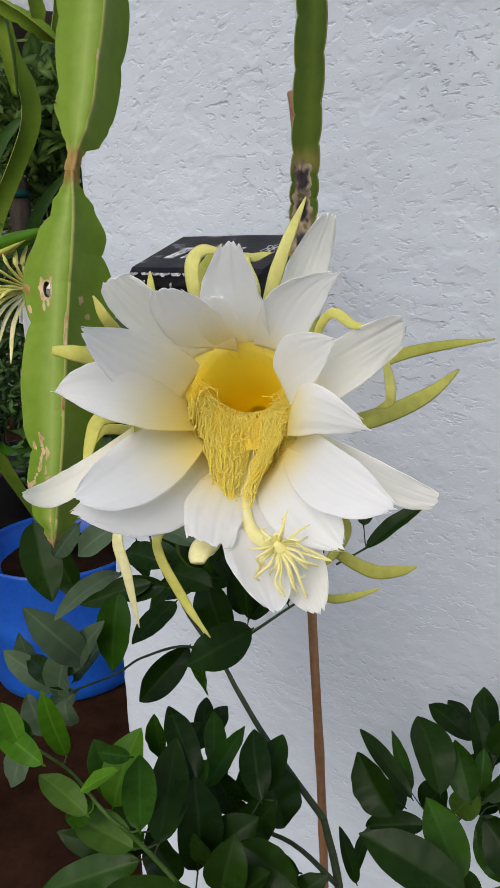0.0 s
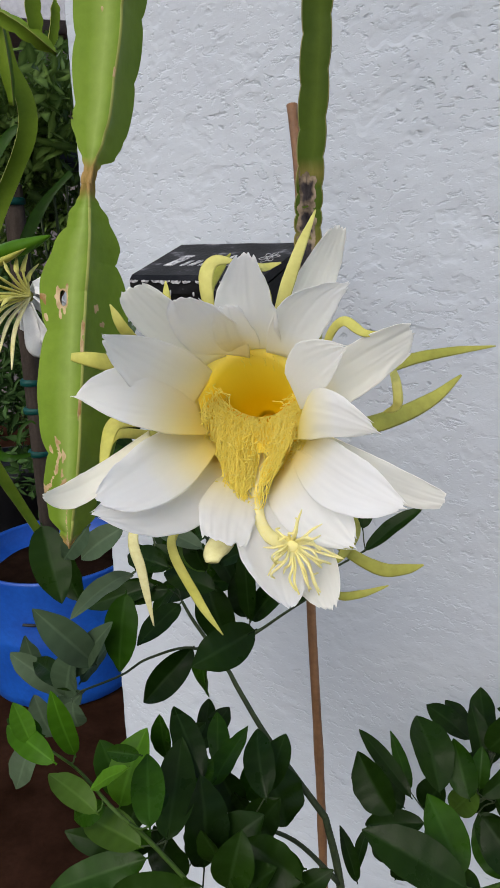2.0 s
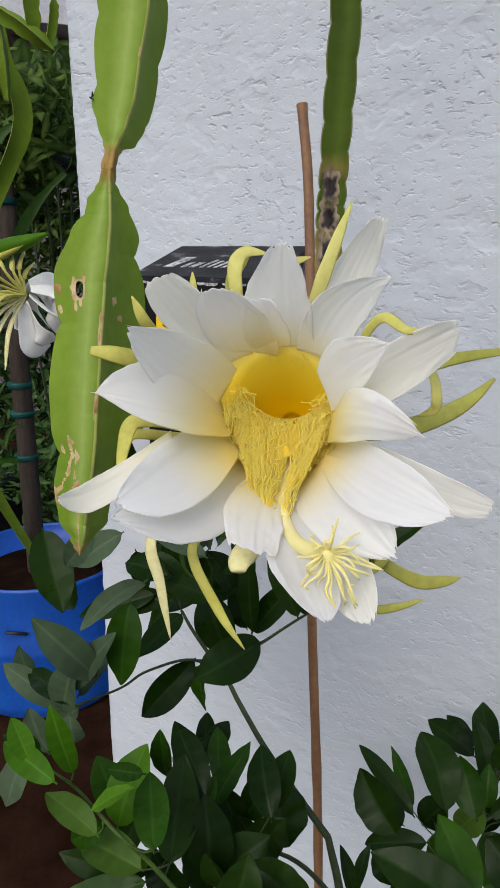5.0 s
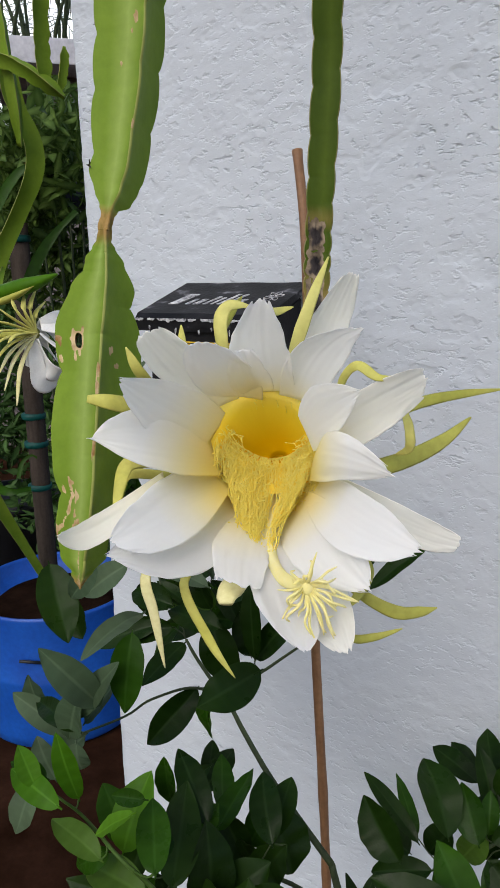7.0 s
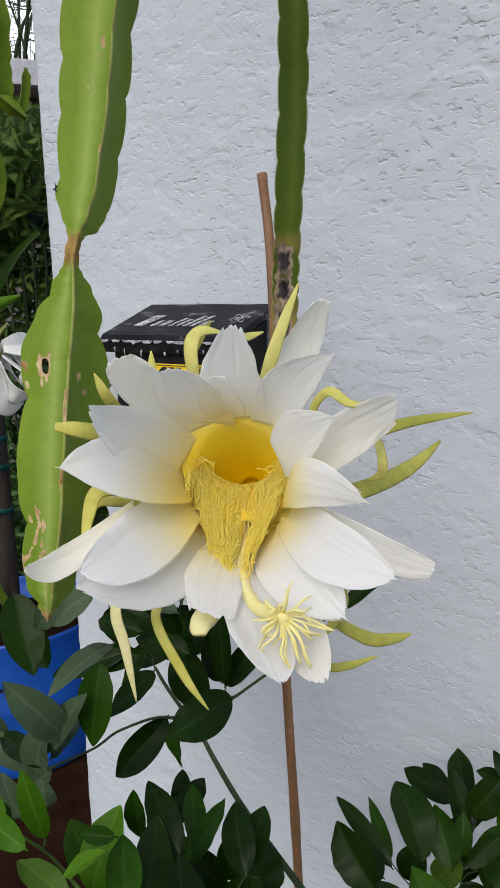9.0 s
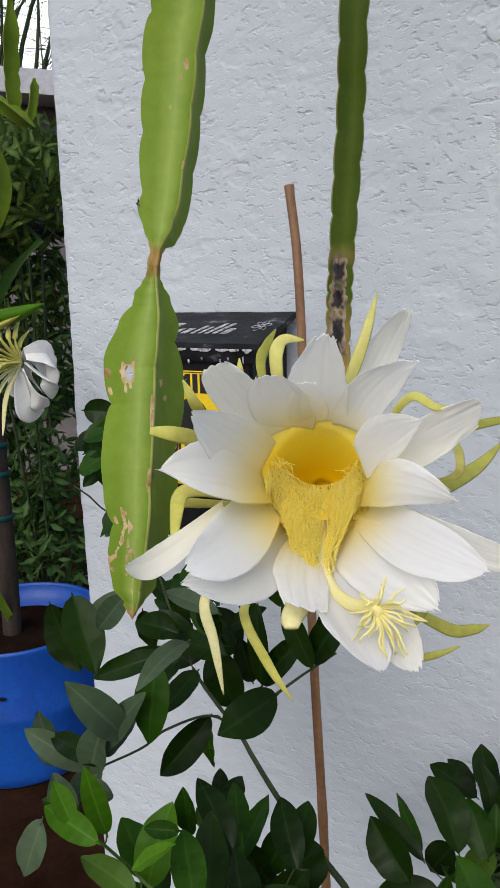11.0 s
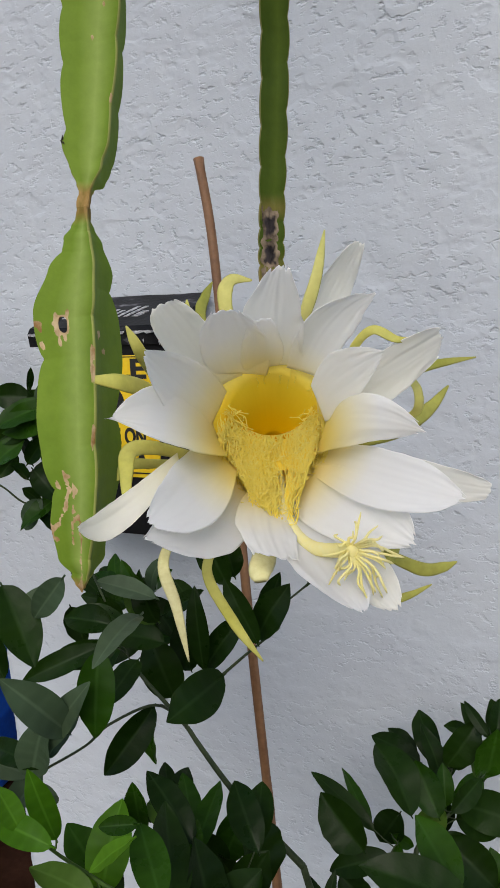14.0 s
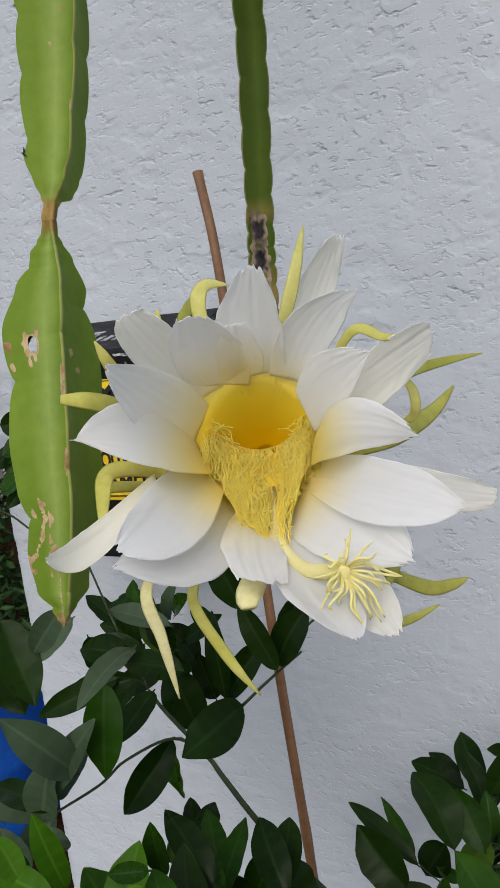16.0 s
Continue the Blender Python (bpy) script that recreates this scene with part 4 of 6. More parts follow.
def citrus():
    tree = tagged(empty("citrus_tree", (-0.1500, 0.6000, 0.0000)), "young citrus tree with glossy dark green leaves beside the wall", "tree")
    inv = tree.matrix_world.inverted()

    def put(name, bm, material, label=""):
        ob = part(name, bm, material, tree, label)
        ob.matrix_parent_inverse = inv
        return ob

    rnd = random.Random(11)

    placed, spare = [], []

    def leaf(base, tip, width=0.045, roll=0, material=LEAF, fold=0.26, droop=0.14):
        bm = bmesh.new()
        placed.append((Vector(base), Vector(tip), width))
        width *= 0.90
        d = (Vector(tip) - Vector(base)).normalized()
        leaf_mesh(bm, base, tip, width, face_for(d, roll + rnd.gauss(0, 16)), fold + rnd.uniform(-0.10, 0.16), droop + rnd.uniform(-0.16, 0.14), seed=len(tree.children) * 1.7, curl=rnd.uniform(-0.8, 0.8))
        put("leaf", bm, material)

    wood = []

    def twig(points, r0, r1, steps=6, bark=BARK):
        bm = bmesh.new()
        line = smooth_line(points, steps)
        wood.extend(line)
        tube(bm, line, [r0 + (r1 - r0) * i / (len(line) - 1) for i in range(len(line))], 7)
        put("branch", bm, bark)
    # trunk and branches
    twig([(-0.1500, 0.6000, -0.0150), (-0.1625, 0.6050, 0.3375), (-0.1850, 0.6000, 0.6750), (-0.2080, 0.5970, 0.8800), (-0.2270, 0.5950, 0.9680)], 0.0085, 0.0040, 8)
    twig([(-0.2270, 0.5950, 0.9680), (-0.2635, 0.5960, 1.0010), (-0.3095, 0.5970, 1.0460), (-0.3460, 0.5970, 1.0935), (-0.3640, 0.5980, 1.1170), (-0.4100, 0.5990, 1.1620), (-0.4290, 0.6000, 1.1850)], 0.0042, 0.0018, 8)
    twig([(-0.3595, 0.6000, 1.1180), (-0.3425, 0.6070, 1.1525), (-0.3175, 0.6150, 1.1770), (-0.2870, 0.6220, 1.2055), (-0.2555, 0.6300, 1.2325)], 0.0024, 0.0012)
    twig([(-0.3640, 0.5980, 1.1170), (-0.3585, 0.5300, 1.1815), (-0.3935, 0.4970, 1.1740), (-0.3995, 0.4630, 1.1715), (-0.4275, 0.4300, 1.1610)], 0.0016, 0.0012)
    twig([(-0.2800, 0.7200, 1.2180), (-0.2619, 0.7734, 1.2262), (-0.2406, 0.7938, 1.2505)], 0.0014, 0.0010)
    twig([(-0.1750, 0.6020, 0.5625), (-0.2200, 0.4200, 0.9600), (-0.2444, 0.3800, 1.0600), (-0.2786, 0.3600, 1.1156), (-0.2990, 0.3467, 1.1442), (-0.3540, 0.3600, 1.1470), (-0.3615, 0.3450, 1.1720), (-0.3810, 0.3300, 1.1940)], 0.0027, 0.0010, bark=YOUNG_BARK)
    twig([(-0.1625, 0.6050, 0.6375), (-0.1300, 0.6900, 0.8300), (-0.1206, 0.7056, 0.9124), (-0.1040, 0.7200, 0.9400), (-0.0780, 0.7350, 0.9650), (-0.0376, 0.7700, 1.0000)], 0.0050, 0.0014)
    twig([(-0.2080, 0.5970, 0.8800), (-0.2300, 0.5300, 0.9900), (-0.2600, 0.4700, 1.0500)], 0.0034, 0.0016)
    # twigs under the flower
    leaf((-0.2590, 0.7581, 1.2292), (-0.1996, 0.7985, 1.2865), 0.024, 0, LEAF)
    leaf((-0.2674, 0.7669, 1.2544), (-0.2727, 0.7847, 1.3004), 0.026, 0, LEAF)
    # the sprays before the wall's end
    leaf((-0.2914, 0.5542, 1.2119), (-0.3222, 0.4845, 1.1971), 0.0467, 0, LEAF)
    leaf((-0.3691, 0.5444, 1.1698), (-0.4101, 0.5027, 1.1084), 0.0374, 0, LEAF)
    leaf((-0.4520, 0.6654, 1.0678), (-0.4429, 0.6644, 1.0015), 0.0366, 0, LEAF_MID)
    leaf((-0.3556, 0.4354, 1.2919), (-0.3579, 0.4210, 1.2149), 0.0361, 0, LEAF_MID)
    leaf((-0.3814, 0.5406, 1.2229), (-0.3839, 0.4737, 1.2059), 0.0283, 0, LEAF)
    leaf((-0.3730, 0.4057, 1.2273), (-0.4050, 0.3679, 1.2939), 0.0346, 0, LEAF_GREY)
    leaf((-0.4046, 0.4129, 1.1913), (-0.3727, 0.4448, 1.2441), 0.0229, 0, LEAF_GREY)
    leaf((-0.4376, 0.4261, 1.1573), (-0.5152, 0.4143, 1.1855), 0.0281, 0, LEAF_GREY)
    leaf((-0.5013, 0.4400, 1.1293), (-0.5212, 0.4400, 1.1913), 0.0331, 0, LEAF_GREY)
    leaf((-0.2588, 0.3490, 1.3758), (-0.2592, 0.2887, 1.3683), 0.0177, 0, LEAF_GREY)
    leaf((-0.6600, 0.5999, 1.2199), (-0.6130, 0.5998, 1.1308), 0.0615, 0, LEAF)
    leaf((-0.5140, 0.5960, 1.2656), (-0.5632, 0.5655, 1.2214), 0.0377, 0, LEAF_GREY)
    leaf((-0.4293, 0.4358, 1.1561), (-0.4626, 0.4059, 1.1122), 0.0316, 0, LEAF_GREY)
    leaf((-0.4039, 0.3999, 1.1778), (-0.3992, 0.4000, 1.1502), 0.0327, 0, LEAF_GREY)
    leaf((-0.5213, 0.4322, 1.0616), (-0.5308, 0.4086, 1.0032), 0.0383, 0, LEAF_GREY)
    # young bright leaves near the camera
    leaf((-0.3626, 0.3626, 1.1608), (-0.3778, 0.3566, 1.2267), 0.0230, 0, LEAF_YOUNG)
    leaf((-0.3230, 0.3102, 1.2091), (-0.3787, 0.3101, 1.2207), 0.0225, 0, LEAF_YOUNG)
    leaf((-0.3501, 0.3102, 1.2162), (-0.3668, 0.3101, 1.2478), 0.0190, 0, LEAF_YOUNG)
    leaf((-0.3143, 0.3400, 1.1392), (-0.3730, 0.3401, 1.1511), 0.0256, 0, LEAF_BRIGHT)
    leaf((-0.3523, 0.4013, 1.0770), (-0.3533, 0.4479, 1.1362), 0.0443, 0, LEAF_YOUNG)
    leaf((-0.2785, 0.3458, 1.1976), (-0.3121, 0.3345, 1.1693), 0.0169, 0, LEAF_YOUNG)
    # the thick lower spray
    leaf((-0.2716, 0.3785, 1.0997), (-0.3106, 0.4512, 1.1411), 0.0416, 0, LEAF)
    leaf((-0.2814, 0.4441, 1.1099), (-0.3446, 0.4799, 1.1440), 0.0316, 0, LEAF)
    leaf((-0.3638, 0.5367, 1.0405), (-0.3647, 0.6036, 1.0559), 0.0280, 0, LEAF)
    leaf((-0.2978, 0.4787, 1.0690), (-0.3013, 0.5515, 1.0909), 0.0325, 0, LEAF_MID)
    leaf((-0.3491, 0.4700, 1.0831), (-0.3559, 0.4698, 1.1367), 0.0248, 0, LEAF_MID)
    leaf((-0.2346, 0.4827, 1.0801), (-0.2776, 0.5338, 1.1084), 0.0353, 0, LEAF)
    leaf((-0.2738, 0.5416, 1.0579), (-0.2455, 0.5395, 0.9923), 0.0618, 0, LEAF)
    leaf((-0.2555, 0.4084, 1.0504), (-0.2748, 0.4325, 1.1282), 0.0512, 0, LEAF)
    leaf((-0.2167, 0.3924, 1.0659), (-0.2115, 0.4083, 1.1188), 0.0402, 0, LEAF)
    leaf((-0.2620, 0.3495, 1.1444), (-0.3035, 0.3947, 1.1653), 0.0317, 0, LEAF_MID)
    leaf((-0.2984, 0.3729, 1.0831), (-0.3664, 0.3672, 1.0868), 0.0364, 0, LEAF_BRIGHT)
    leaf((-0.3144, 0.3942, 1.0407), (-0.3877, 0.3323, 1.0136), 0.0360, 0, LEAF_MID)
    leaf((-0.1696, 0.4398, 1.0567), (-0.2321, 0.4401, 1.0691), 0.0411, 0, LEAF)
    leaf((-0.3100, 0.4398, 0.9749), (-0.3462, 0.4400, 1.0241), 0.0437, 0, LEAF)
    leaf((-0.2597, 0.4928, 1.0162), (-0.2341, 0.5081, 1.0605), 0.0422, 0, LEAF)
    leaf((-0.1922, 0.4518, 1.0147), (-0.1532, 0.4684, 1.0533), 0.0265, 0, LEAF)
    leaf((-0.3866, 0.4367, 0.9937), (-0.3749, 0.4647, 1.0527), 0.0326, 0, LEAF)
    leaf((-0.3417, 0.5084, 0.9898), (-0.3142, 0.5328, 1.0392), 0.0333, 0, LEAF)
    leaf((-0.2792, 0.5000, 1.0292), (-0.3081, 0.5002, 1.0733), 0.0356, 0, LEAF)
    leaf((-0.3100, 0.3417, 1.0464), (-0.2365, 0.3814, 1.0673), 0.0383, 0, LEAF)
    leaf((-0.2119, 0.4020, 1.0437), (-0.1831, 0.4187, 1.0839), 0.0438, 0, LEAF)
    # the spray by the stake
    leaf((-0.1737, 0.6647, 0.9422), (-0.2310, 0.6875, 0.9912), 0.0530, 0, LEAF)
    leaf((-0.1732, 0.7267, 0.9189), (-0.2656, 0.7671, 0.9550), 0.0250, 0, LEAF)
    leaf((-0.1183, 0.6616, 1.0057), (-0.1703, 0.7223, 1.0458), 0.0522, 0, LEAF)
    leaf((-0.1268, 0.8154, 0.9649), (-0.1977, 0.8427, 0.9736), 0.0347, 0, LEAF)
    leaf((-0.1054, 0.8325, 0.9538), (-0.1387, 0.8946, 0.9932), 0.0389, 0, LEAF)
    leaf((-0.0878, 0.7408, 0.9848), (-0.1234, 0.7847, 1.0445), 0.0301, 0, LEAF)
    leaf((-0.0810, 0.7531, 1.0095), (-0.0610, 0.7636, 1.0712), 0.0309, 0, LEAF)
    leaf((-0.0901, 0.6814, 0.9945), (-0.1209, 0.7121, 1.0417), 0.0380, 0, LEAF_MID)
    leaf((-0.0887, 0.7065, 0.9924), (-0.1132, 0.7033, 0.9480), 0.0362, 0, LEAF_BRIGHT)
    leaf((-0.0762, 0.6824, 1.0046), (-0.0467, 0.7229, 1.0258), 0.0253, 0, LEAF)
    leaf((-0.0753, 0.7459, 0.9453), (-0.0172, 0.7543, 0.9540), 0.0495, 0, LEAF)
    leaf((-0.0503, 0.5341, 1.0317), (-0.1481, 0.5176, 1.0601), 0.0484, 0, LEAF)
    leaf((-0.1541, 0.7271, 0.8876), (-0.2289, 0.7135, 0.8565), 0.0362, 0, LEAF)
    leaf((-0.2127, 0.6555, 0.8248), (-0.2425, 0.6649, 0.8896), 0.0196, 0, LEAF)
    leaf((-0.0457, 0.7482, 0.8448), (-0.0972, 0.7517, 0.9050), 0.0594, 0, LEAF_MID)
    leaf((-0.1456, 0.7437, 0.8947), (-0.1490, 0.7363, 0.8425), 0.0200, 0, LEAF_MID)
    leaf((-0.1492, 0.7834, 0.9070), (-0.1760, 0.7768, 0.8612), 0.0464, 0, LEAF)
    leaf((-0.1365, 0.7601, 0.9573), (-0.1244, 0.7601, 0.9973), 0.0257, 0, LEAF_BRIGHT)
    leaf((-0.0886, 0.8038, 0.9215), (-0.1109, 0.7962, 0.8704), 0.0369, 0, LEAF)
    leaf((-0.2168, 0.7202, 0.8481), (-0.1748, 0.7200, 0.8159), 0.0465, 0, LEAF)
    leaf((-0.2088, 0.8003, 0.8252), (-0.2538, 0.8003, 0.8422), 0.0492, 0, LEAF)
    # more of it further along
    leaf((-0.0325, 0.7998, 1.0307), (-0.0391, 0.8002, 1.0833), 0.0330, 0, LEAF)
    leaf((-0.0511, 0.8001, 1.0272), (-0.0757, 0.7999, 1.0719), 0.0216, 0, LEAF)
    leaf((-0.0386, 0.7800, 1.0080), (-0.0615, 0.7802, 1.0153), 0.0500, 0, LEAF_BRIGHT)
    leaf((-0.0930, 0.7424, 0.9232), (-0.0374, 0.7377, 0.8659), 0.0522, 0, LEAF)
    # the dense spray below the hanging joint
    leaf((-0.3780, 0.5807, 1.2739), (-0.4513, 0.5796, 1.2867), 0.0265, 0, LEAF_GREY)
    leaf((-0.4479, 0.6014, 1.2240), (-0.5121, 0.5986, 1.2269), 0.0376, 0, LEAF)
    leaf((-0.4452, 0.5719, 1.2133), (-0.5257, 0.5303, 1.1803), 0.0297, 0, LEAF)
    leaf((-0.4322, 0.5813, 1.2086), (-0.5063, 0.5596, 1.1931), 0.0341, 0, LEAF)
    leaf((-0.3944, 0.6221, 1.1989), (-0.4707, 0.6179, 1.2042), 0.0391, 0, LEAF)
    leaf((-0.4074, 0.6600, 1.1044), (-0.4373, 0.6599, 1.1871), 0.0537, 0, LEAF)
    leaf((-0.3899, 0.5999, 1.2357), (-0.4070, 0.6000, 1.2970), 0.0337, 0, LEAF)
    leaf((-0.4177, 0.6402, 1.2510), (-0.3977, 0.6401, 1.2988), 0.0239, 0, LEAF_GREY)
    leaf((-0.4133, 0.6567, 1.2154), (-0.3605, 0.6635, 1.2508), 0.0245, 0, LEAF)
    leaf((-0.4762, 0.6599, 1.1940), (-0.5042, 0.6598, 1.2288), 0.0355, 0, LEAF)
    leaf((-0.4495, 0.6722, 1.1758), (-0.5167, 0.6486, 1.1416), 0.0362, 0, LEAF)
    leaf((-0.4751, 0.6815, 1.2105), (-0.5437, 0.6788, 1.2168), 0.0317, 0, LEAF)
    leaf((-0.4216, 0.7002, 1.1649), (-0.4648, 0.7000, 1.2147), 0.0392, 0, LEAF)
    leaf((-0.5331, 0.6400, 1.2200), (-0.5154, 0.6399, 1.1694), 0.0312, 0, LEAF)
    leaf((-0.4019, 0.6999, 1.1207), (-0.4199, 0.6999, 1.1807), 0.0362, 0, LEAF)
    for k in range(12):
        c = Vector((-0.455 + rnd.uniform(-0.06, 0.06), 0.665 + rnd.uniform(-0.03, 0.05), 1.205 + rnd.uniform(-0.05, 0.06)))
        d = Vector((rnd.uniform(-1, 0.5), rnd.uniform(-0.2, 0.4), rnd.uniform(-0.7, 0.9))).normalized() * rnd.uniform(0.040, 0.062)
        spare.append((c, c + d, rnd.uniform(0.020, 0.030), rnd.choice((LEAF, LEAF, LEAF_MID))))
    # leaves under the flower
    leaf((-0.3023, 0.6000, 1.2893), (-0.3292, 0.6000, 1.3494), 0.0363, 0, LEAF)
    leaf((-0.2630, 0.5801, 1.2372), (-0.2968, 0.5801, 1.3059), 0.0271, 0, LEAF)
    leaf((-0.2706, 0.5967, 1.2342), (-0.2340, 0.6038, 1.2964), 0.0374, 0, LEAF)
    leaf((-0.3528, 0.6356, 1.1631), (-0.3633, 0.6447, 1.2634), 0.0282, 0, LEAF)
    leaf((-0.3599, 0.6494, 1.1545), (-0.3119, 0.6714, 1.2237), 0.0345, 0, LEAF)
    leaf((-0.3054, 0.6299, 1.2862), (-0.3208, 0.6300, 1.3398), 0.0324, 0, LEAF)
    leaf((-0.2724, 0.6190, 1.2357), (-0.2497, 0.6210, 1.3004), 0.0294, 0, LEAF)
    # leaves by the letter box
    leaf((-0.5968, 0.6222, 1.4862), (-0.5564, 0.6404, 1.4826), 0.0346, 0, LEAF)
    leaf((-0.5782, 0.5982, 1.4366), (-0.5222, 0.6353, 1.4758), 0.0368, 0, LEAF)
    leaf((-0.5653, 0.6706, 1.4681), (-0.5418, 0.6813, 1.5087), 0.0273, 0, LEAF_GREY)
    leaf((-0.5795, 0.6635, 1.4866), (-0.5715, 0.6619, 1.5157), 0.0090, 50, LEAF)
    leaf((-0.5437, 0.6429, 1.4002), (-0.5281, 0.6510, 1.4360), 0.0236, 0, LEAF_MID)
    leaf((-0.5380, 0.6361, 1.3635), (-0.5573, 0.6209, 1.3964), 0.0220, 0, LEAF_MID)
    leaf((-0.5309, 0.6317, 1.3639), (-0.5556, 0.5919, 1.3336), 0.0265, 0, LEAF_MID)
    leaf((-0.5530, 0.6295, 1.3467), (-0.5122, 0.6351, 1.3164), 0.0237, 0, LEAF)
    leaf((-0.5797, 0.6301, 1.4143), (-0.5900, 0.6043, 1.3911), 0.0190, 0, LEAF)
    leaf((-0.5979, 0.6026, 1.4392), (-0.5561, 0.6286, 1.4664), 0.0296, 10, LEAF)
    leaf((-0.5759, 0.5849, 1.4147), (-0.5446, 0.6032, 1.4392), 0.0335, -15, LEAF_MID)
    leaf((-0.5786, 0.6502, 1.4588), (-0.5424, 0.6690, 1.4869), 0.0287, 20, LEAF_GREY)
    leaf((-0.5696, 0.6344, 1.4021), (-0.5434, 0.6504, 1.4380), 0.0253, 10, LEAF_MID)
    leaf((-0.5696, 0.6433, 1.3998), (-0.5791, 0.6346, 1.4395), 0.0192, 40, LEAF)
    leaf((-0.5618, 0.6338, 1.3796), (-0.5387, 0.6463, 1.4070), 0.0222, 0, LEAF)
    leaf((-0.5676, 0.6308, 1.3841), (-0.5797, 0.6166, 1.4065), 0.0190, 20, LEAF_MID)
    leaf((-0.5550, 0.6317, 1.3575), (-0.5676, 0.6171, 1.3767), 0.0174, 0, LEAF)
    leaf((-0.5251, 0.6375, 1.3412), (-0.5381, 0.6302, 1.3811), 0.0188, 20, LEAF_MID)
    leaf((-0.5481, 0.6493, 1.3678), (-0.5276, 0.6600, 1.3960), 0.0198, 0, LEAF)
    leaf((-0.5697, 0.5898, 1.4559), (-0.5159, 0.6214, 1.4767), 0.0392, 0, LEAF_MID)
    leaf((-0.5472, 0.6212, 1.4359), (-0.5146, 0.6450, 1.5082), 0.0221, 0, LEAF_GREY)
    leaf((-0.5330, 0.6438, 1.4524), (-0.5144, 0.6319, 1.3960), 0.0210, 0, LEAF_MID)
    # more leaves over the sign
    leaf((-0.5340, 0.6200, 1.4650), (-0.4990, 0.6200, 1.5180), 0.0318, 0, LEAF_GREY)
    leaf((-0.5030, 0.6200, 1.4730), (-0.5730, 0.6000, 1.4470), 0.0449, 0, LEAF_MID)
    leaf((-0.5270, 0.6200, 1.3990), (-0.5140, 0.6200, 1.4490), 0.0258, 0, LEAF_MID)
    leaf((-0.5510, 0.6200, 1.4000), (-0.5170, 0.6200, 1.3620), 0.0312, 0, LEAF)
    leaf((-0.5430, 0.6200, 1.3640), (-0.5720, 0.6200, 1.3240), 0.0286, 0, LEAF_GREY)
    leaf((-0.5490, 0.6200, 1.3570), (-0.5200, 0.6300, 1.3260), 0.0267, 0, LEAF)
    leaf((-0.5440, 0.6200, 1.4940), (-0.5270, 0.6500, 1.4300), 0.0360, 0, LEAF)
    # leaves at the outer end of the low spray
    leaf((-0.0870, 0.7400, 0.9210), (-0.0250, 0.7300, 0.8710), 0.0578, 0, LEAF)
    leaf((-0.0290, 0.7400, 0.8610), (-0.0350, 0.7600, 0.9040), 0.0392, 0, LEAF_MID)
    leaf((0.0290, 0.7400, 0.8190), (0.0520, 0.7400, 0.8850), 0.0396, 0, LEAF)
    leaf((-0.0430, 0.7400, 1.0130), (-0.0310, 0.7400, 1.0820), 0.0486, 0, LEAF_MID)
    leaf((-0.0320, 0.7400, 1.0690), (-0.0290, 0.7700, 1.1030), 0.0245, 0, LEAF)
    leaf((-0.0150, 0.7400, 1.0420), (0.0110, 0.7400, 1.1110), 0.0391, 0, LEAF)
    leaf((-0.0390, 0.7400, 1.0680), (-0.0690, 0.7600, 1.0990), 0.0140, 0, LEAF)
    leaf((-0.0750, 0.7400, 0.9740), (0.0120, 0.7200, 0.9770), 0.0530, 0, LEAF)
    leaf((-0.0790, 0.7400, 0.9650), (-0.0480, 0.7700, 1.0010), 0.0325, 0, LEAF_MID)
    leaf((-0.1930, 0.7400, 0.7610), (-0.1660, 0.7400, 0.8240), 0.0354, 0, LEAF)
    leaf((-0.1280, 0.7400, 0.7770), (-0.1310, 0.7400, 0.8510), 0.0368, 0, LEAF_MID)
    leaf((-0.0810, 0.7400, 0.7930), (-0.1230, 0.7600, 0.7970), 0.0415, 0, LEAF)
    leaf((-0.0470, 0.7400, 0.8280), (0.0350, 0.7200, 0.8420), 0.0457, 0, LEAF)
    leaf((-0.0210, 0.7400, 0.8730), (0.0450, 0.7200, 0.9210), 0.0287, 0, LEAF)
    leaf((-0.0870, 0.7400, 1.0210), (-0.0540, 0.7600, 1.0750), 0.0428, 0, LEAF)
    # leaves before the drum
    leaf((-0.4200, 0.4000, 1.3590), (-0.3790, 0.3800, 1.3010), 0.0375, 0, LEAF)
    leaf((-0.3580, 0.4000, 1.3720), (-0.3820, 0.3900, 1.3390), 0.0236, 0, LEAF_GREY)
    leaf((-0.3920, 0.4000, 1.2380), (-0.4130, 0.4000, 1.1780), 0.0357, 0, LEAF_GREY)
    leaf((-0.3980, 0.4000, 1.1920), (-0.4830, 0.4200, 1.1850), 0.0240, 0, LEAF)
    leaf((-0.4400, 0.4000, 1.1210), (-0.4630, 0.4000, 1.1620), 0.0288, 0, LEAF_GREY)
    leaf((-0.4040, 0.4000, 1.2070), (-0.3490, 0.4100, 1.2770), 0.0273, 0, LEAF_GREY)
    twig([(-0.1206, 0.7056, 0.8400), (-0.0890, 0.7400, 0.8050), (-0.0510, 0.7400, 0.8400), (0.0140, 0.7400, 0.8890), (0.0550, 0.7400, 0.9210)], 0.0034, 0.0024, bark=YOUNG_BARK)
    # leaves deeper in the low sprays; shade there put in as darker leaf materials
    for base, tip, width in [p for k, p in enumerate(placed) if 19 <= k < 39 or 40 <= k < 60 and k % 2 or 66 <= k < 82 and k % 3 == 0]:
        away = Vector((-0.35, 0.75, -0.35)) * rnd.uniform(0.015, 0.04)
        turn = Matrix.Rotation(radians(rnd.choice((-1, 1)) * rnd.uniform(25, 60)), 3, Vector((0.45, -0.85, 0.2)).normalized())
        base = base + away
